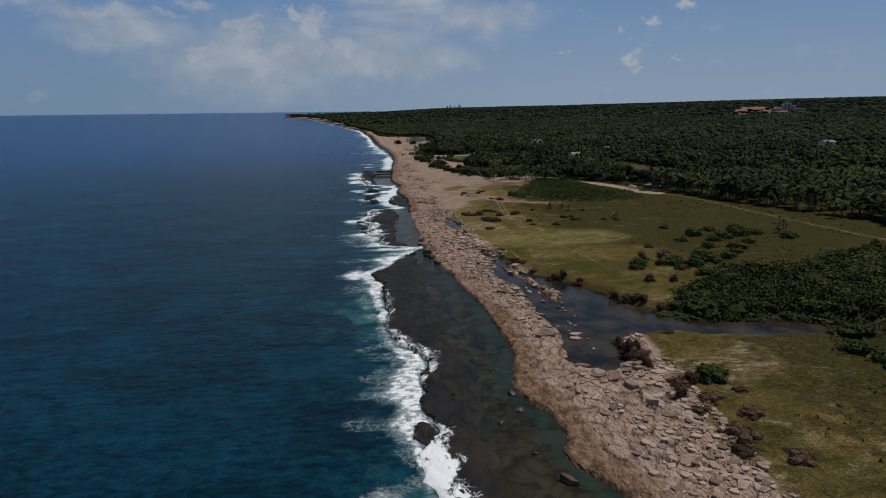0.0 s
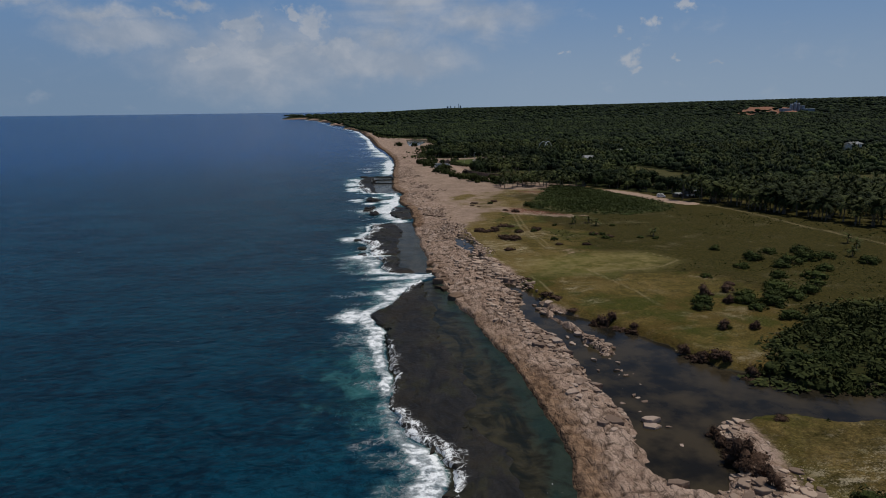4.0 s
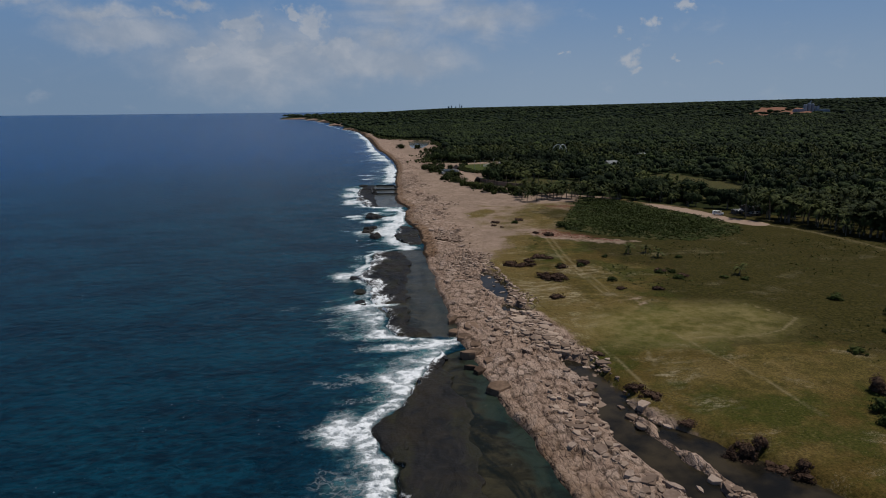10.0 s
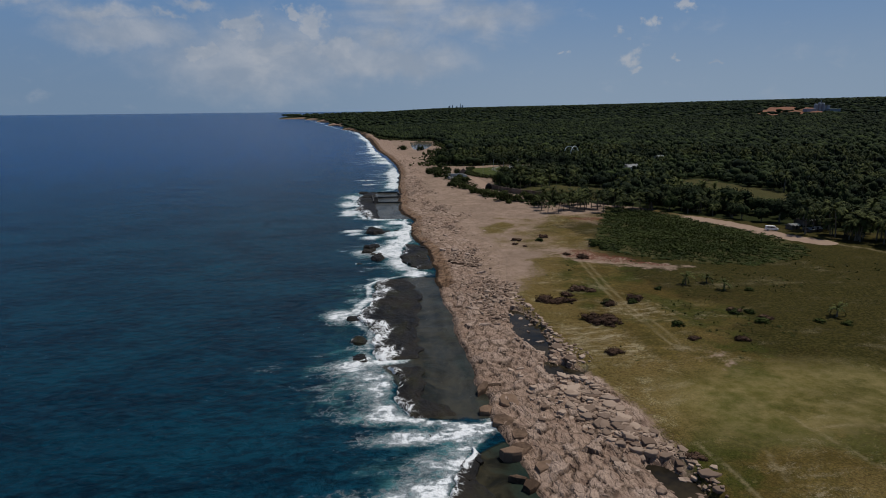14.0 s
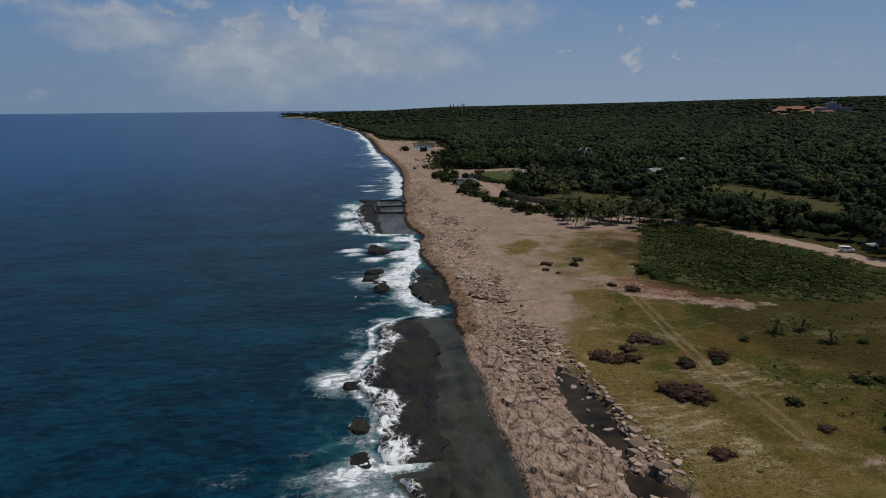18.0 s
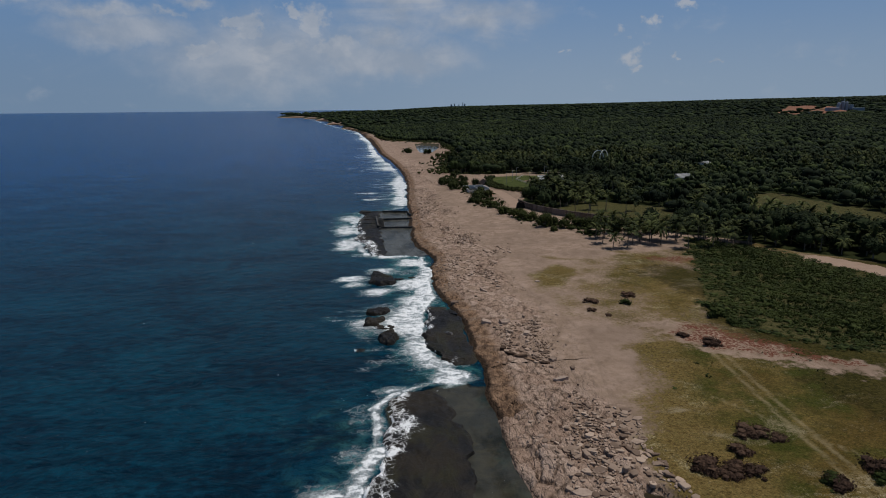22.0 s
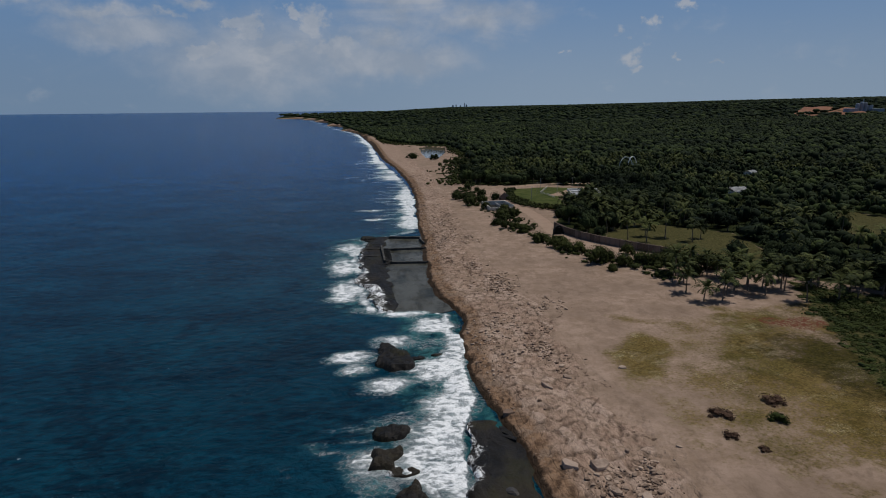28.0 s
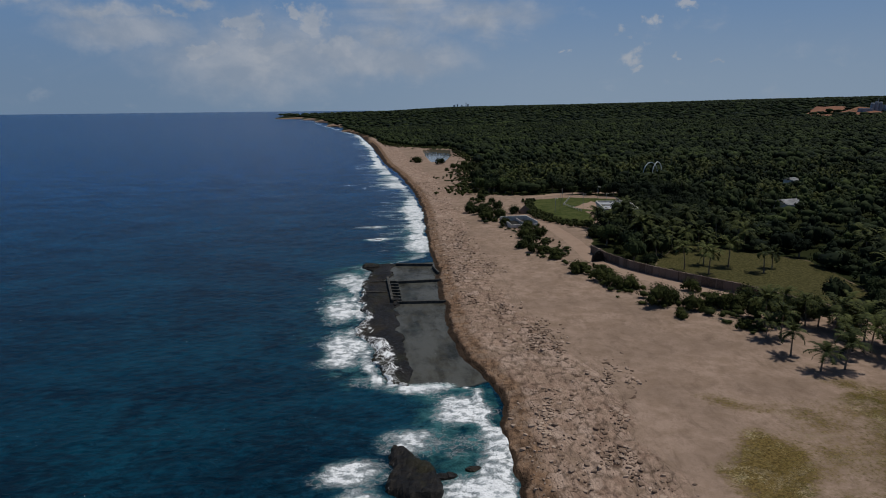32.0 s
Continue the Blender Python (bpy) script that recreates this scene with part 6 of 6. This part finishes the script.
# ---- walled garden, its wall, house and ruins ----
WALLWAY = [(75, 514), (75.8, 502), (78.6, 491), (82.5, 482.5), (87, 475), (92, 467.5), (97, 460.5), (102, 450), (107, 440)]
boundary = thing("boundary_wall", 85, 480, 0, "long curved brown stone boundary wall beside the sandy road", "wall")
dense = []
for (ax, ay), (bx, by) in zip(WALLWAY, WALLWAY[1:]):
    k = max(2, round(math.hypot(bx - ax, by - ay) / 2.4))
    dense += [(ax + (bx - ax) * i / k, ay + (by - ay) * i / k) for i in range(k)]
dense.append(WALLWAY[-1])
for p, q in zip(dense, dense[1:]):
    me, m = beam(p, q, .35, 2.9, WALLSTONE)
    z = ground_z(*p) - 0.3
    part("panel", me, boundary).matrix_basis = pose(-85, -480, z) @ m
    me, m = beam(p, q, .5, .16, WALLSTONE)
    part("coping", me, boundary).matrix_basis = pose(-85, -480, z + 2.9) @ m
    me = box_mesh("pier", (.5, .5, 3.2), WALLSTONE, (0, 0, 1.6), .05)
    part("pier", me, boundary).matrix_basis = pose(p[0] - 85, p[1] - 480, z)


def arch_band(width, tall, thick, deep, mat, steps=14):
    """An arched frame standing on the ground."""
    bm = bmesh.new()
    rings = []
    for k in range(steps + 1):
        a = math.pi * k / steps
        ring = []
        for rr_, dy in ((1, -deep / 2), (1, deep / 2), (1 - thick, deep / 2), (1 - thick, -deep / 2)):
            ring.append(bm.verts.new((-math.cos(a) * width / 2 * rr_, dy, math.sin(a) * tall * rr_)))
        rings.append(ring)
    for a, b in zip(rings, rings[1:]):
        for k in range(4):
            bm.faces.new((a[k], a[(k + 1) % 4], b[(k + 1) % 4], b[k]))
    bmesh.ops.recalc_face_normals(bm, faces=bm.faces)
    me = bpy.data.meshes.new("arch")
    bm.to_mesh(me), bm.free()
    me.materials.append(mat)
    return me


gate = thing("arched_gateway", 73, 502, ground_z(73, 502), "dark round-arched gateway at the end of the wall", "gateway")
part("arch", arch_band(4.2, 3.6, .16, 1.2, DARKNESS), gate)
# Dark box added in the opening to stand for the shade inside.
part("back", box_mesh("back", (3.4, .3, 2.6), DARKNESS, (0, .5, 1.3)), gate)

house = thing("house", 113, 586, ground_z(113, 586), "pale flat-roofed house behind palms in the garden", "house")
house.rotation_euler = (0, 0, radians(-12))
part("wall", box_mesh("wall", (15, 24, 4.4), PLASTER, (0, 0, 2.0)), house, "pale blue-grey plaster wall")
part("roof", box_mesh("roof", (16, 25, .35), ROOFING, (0, 0, 4.4)), house, "dark flat roof")
for k, (a, b, w, d) in enumerate(((-7.6, 0, .4, 25), (7.6, 0, .4, 25), (0, -12.2, 15, .4), (0, 12.2, 15, .4), (0, 1, 15, .4))):
    part("parapet", box_mesh("parapet", (w, d, .7), PLASTER, (a, b, 4.9)), house)
for k in range(6):
    wn = part("window", box_mesh("window", (.12, 1.5, 1.4), DARKNESS, (-7.53, -10 + 3.9 * k, 2.3)), house, "dark window")
    part("frame", box_mesh("frame", (.1, 1.8, .15), PLASTER, (-7.6, -10 + 3.9 * k, 1.5)), wn)
for k in range(3):
    wn = part("window", box_mesh("window", (1.6, .12, 1.4), DARKNESS, (-5 + 5 * k, -12.03, 2.3)), house, "dark window")
    part("sill", box_mesh("sill", (1.9, .2, .12), PLASTER, (-5 + 5 * k, -12.1, 1.52)), wn)

ruin = thing("ruined_building", 64, 575, ground_z(64, 575), "roofless white-walled ruin among bushes", "ruin")
ruin.rotation_euler = (0, 0, radians(4))
for sx_, sy_, w, d, h in ((0, 8, 12, .4, 2.4), (-6, 0, .4, 16, 2.0), (0, -8, 12, .4, 1.4), (6, 0, .4, 16, 2.4), (1, 1, .3, 13, 1.5)):
    part("wall", box_mesh("wall", (w, d, h), PLASTER, (sx_, sy_, h / 2), .08), ruin, "bare weathered white wall")
part("floor", box_mesh("floor", (11.4, 15.4, .3), DARKNESS, (0, 0, .15)), ruin, "dark broken floor")
gable = bmesh.new()
q = [gable.verts.new(v) for v in ((-3, 0, 0), (3, 0, 0), (3, 0, 2), (0, 0, 4.2), (-3, 0, 2))]
face = gable.faces.new(q)
ext = bmesh.ops.extrude_face_region(gable, geom=[face])
bmesh.ops.translate(gable, vec=(0, .4, 0), verts=[v for v in ext["geom"] if isinstance(v, bmesh.types.BMVert)])
me = bpy.data.meshes.new("gable_wall")
gable.to_mesh(me), gable.free()
me.materials.append(WALLSTONE)
ob = tagged(new("gable_wall", me), "lone grey gable wall beside the ruin", "wall")
ob.matrix_basis = pose(73, 600, ground_z(73, 600) - .1, 0, 0, 10)

METAL = simple("grey_metal", (0.25, 0.25, 0.25), (0.4, 0.4, 0.4), 2.0, 0.5, 0.0, 0.6)
WHITE = simple("white_paint", (0.68, 0.68, 0.66), (0.8, 0.8, 0.78), 1.0, 0.6)


def lamp_post(x, y):
    ob = thing("lamp_post", x, y, ground_z(x, y), "slender grey lamp post on the lawn", "lamp post", "lamp posts on the lawn")
    part("post", from_arrays("post", *tube([(0, 0, -.2), (0, 0, 4), (0, 0, 7)], [.11, .09, .06], 8), METAL, True), ob)
    part("arm", box_mesh("arm", (1.2, .08, .08), METAL, (.5, 0, 6.9)), ob)
    part("lamp", box_mesh("lamp", (.5, .22, .12), WHITE, (1.1, 0, 6.85)), ob)


for x, y in ((88, 600), (96, 618), (106, 612), (118, 612), (104, 640), (124, 640)):
    lamp_post(x, y)


def fence(way, tall, label, gap=3.0):
    ax, ay = way[0]
    ob = thing("fence", ax, ay, 0, label, "fence")
    for p, q in zip(way, way[1:]):
        n = max(1, round(math.hypot(q[0] - p[0], q[1] - p[1]) / gap))
        for k in range(n):
            a = (p[0] + (q[0] - p[0]) * k / n, p[1] + (q[1] - p[1]) * k / n)
            b = (p[0] + (q[0] - p[0]) * (k + 1) / n, p[1] + (q[1] - p[1]) * (k + 1) / n)
            z = ground_z(*a)
            part("post", box_mesh("post", (.16, .16, tall), PLASTER, (0, 0, tall / 2)), ob).matrix_basis = pose(a[0] - ax, a[1] - ay, z)
            for h in (tall * .45, tall * .85):
                me, m = beam(a, b, .08, .14, PLASTER)
                part("rail", me, ob).matrix_basis = pose(-ax, -ay, z + h) @ m


fence([(101, 600), (99, 622), (111, 648)], 1.2, "white post-and-rail fence across the lawn")
fence([(134, 640), (128, 600)], 1.4, "white post-and-rail fence beside the house")

x, y, g = poly_places([(82, 640), (73.5, 602), (75.5, 577), (83, 562), (92, 560), (97, 568), (92, 570), (84, 577), (80, 602), (88, 640)], 1.2, 31, 0.2)
massed("hedge", x, y, g.uniform(.7, 1.3, len(x)), g.uniform(1.2, 2.4, len(x)), near_kinds, BUSHLEAF, "thick green hedge round the garden lawn", "hedge")


def shack(x, y, w, d, h, turn, label, mat=None):
    ob = thing("shack", x, y, ground_z(x, y) - .1, label, "shack", "shacks by the road")
    ob.rotation_euler = (0, 0, radians(turn))
    part("wall", box_mesh("wall", (w, d, h), mat or PLASTER, (0, 0, h / 2)), ob)
    bm = bmesh.new()
    v = [bm.verts.new(p) for p in ((-w * .56, -d * .6, h), (w * .56, -d * .6, h), (w * .56, 0, h + d * .25), (-w * .56, 0, h + d * .25), (w * .56, d * .6, h), (-w * .56, d * .6, h))]
    bm.faces.new((v[0], v[1], v[2], v[3])), bm.faces.new((v[3], v[2], v[4], v[5]))
    bmesh.ops.solidify(bm, geom=bm.faces[:], thickness=.12)
    me_ = bpy.data.meshes.new("roof")
    bm.to_mesh(me_), bm.free()
    me_.materials.append(ROOFING)
    part("roof", me_, ob, "rusting sheet metal roof")
    part("door", box_mesh("door", (.9, .12, 1.9), DARKNESS, (w * .1, -d / 2 - .02, .95)), ob)
    part("window", box_mesh("window", (.9, .12, .8), DARKNESS, (-w * .3, -d / 2 - .02, 1.5)), ob)
    return ob


shack(176, 364, 8, 5, 2.0, 20, "low house with a grey metal roof under trees", WALLSTONE)
shack(164, 355, 4, 3, 1.6, 8, "small weathered shack beside the road", WALLSTONE)
shack(168, 349, 6, 3, 1.2, 12, "low unfinished block wall enclosure", WALLSTONE)
shack(196, 583, 9, 8, 4.2, 10, "pale two-storey house above the trees")
shack(262, 674, 7, 6, 4.0, 25, "white house among the trees")
shack(488, 628, 14, 9, 8.5, 12, "long white-roofed building far in the woods")

# ---- a white van by the road ----
GLASS = simple("dark_glass", (0.01, 0.012, 0.015), (0.03, 0.035, 0.04), 1.0, 0.08, 0.0)
RUBBER = simple("rubber", (0.012, 0.012, 0.012), (0.03, 0.03, 0.03), 3.0, 0.8)
van = thing("van", 154, 353, ground_z(154, 353), "white van parked on the sandy roadside", "van")
van.rotation_euler = (0, 0, radians(-25))
bm = bmesh.new()
prof = [(-2.3, .45), (2.2, .45), (2.25, 1.0), (1.6, 1.15), (1.0, 1.9), (-2.2, 1.95), (-2.35, 1.1)]
left_, right_ = [bm.verts.new((a, -.9, b)) for a, b in prof], [bm.verts.new((a, .9, b)) for a, b in prof]
bm.faces.new(left_), bm.faces.new(right_[::-1])
for k in range(len(prof)):
    j = (k + 1) % len(prof)
    bm.faces.new((left_[k], right_[k], right_[j], left_[j]))
bmesh.ops.recalc_face_normals(bm, faces=bm.faces)
bmesh.ops.bevel(bm, geom=bm.edges[:], offset=.07, segments=2, affect="EDGES")
me = bpy.data.meshes.new("body")
bm.to_mesh(me), bm.free()
me.materials.append(WHITE)
part("body", me, van)
for sy_ in (-.91, .91):
    part("side_window", box_mesh("side_window", (2.6, .04, .5), GLASS, (-.5, sy_, 1.55), .01), van, "dark side window")
part("windscreen", box_mesh("windscreen", (.05, 1.5, .6), GLASS, (1.33, 0, 1.52), .01), van, "dark windscreen").rotation_euler = (0, 0, 0)
for ax in (-1.5, 1.5):
    for sy_ in (-.82, .82):
        wv, wf = tube([(0, 0, -.11), (0, 0, .11)], [.34, .34], 16)
        wheel = part("wheel", from_arrays("wheel", [(a, c, b) for a, b, c in wv], wf + [tuple(range(16))], RUBBER), van)
        wheel.location = (ax, sy_, .34)
        rv, rf = tube([(0, 0, -.12), (0, 0, .12)], [.2, .2], 12)
        part("rim", from_arrays("rim", [(a, c, b) for a, b, c in rv], rf + [tuple(range(12))], METAL), wheel, "grey metal rim")
for sy_ in (-.65, .65):
    part("headlight", box_mesh("headlight", (.08, .3, .16), METAL, (2.24, sy_, .85), .02), van)

# white arched tubes over the trees
arches = thing("garden_arch", 203, 740, ground_z(203, 740), "white arched tubes rising above the treetops", "arch")
for k in range(2):
    ob = part("hoop", arch_band(13, 9, .05, .5, WHITE), arches)
    ob.matrix_basis = pose(-3 + 6 * k, 2 * k, 2, 0, 0, 15 + 20 * k)
for sx_ in (-6.4, 6.4):
    part("leg", box_mesh("leg", (.5, .5, 9), WHITE, (sx_ - 3, 0, 1)), arches)

# ---- works and towers on the skyline ----
def skyline(x, y, shapes, label, category, mat):
    ob = thing("industrial_plant", x, y, ground_z(x, y), label, category)
    for dx, w, h, kind in shapes:
        if kind == "silo":
            part("silo", from_arrays("silo", *tube([(dx, 0, -5), (dx, 0, h * .85), (dx, 0, h)], [w / 2, w / 2, w * .3], 14), mat), ob)
        elif kind == "stack":
            part("chimney", from_arrays("chimney", *tube([(dx, 0, -5), (dx, 0, h)], [w / 2, w * .32], 10), mat), ob)
        else:
            part("block", box_mesh("block", (w, w * .7, h + 5), mat, (dx, 0, (h - 5) / 2), .3), ob)
    return ob


# Concrete with the blue-grey haze of distance put into its base colour.
HAZED = simple("hazy_concrete", (0.20, 0.23, 0.27), (0.28, 0.31, 0.35), 0.02)
skyline(1128, 1628, [(-20, 24, 5, "block"), (-4, 8, 17, "silo"), (6, 8, 20, "silo"), (16, 8, 19, "silo"), (28, 10, 12, "block"), (42, 30, 4, "block"), (10, 3, 26, "stack")], "grey silos and sheds beside a red earth quarry", "plant", HAZED)
skyline(600, 4300, [(-44, 10, 20, "block"), (-24, 6, 24, "block"), (4, 6, 19, "block"), (30, 6, 34, "stack"), (42, 8, 24, "block")], "faint towers of a works on the skyline", "plant", HAZED)
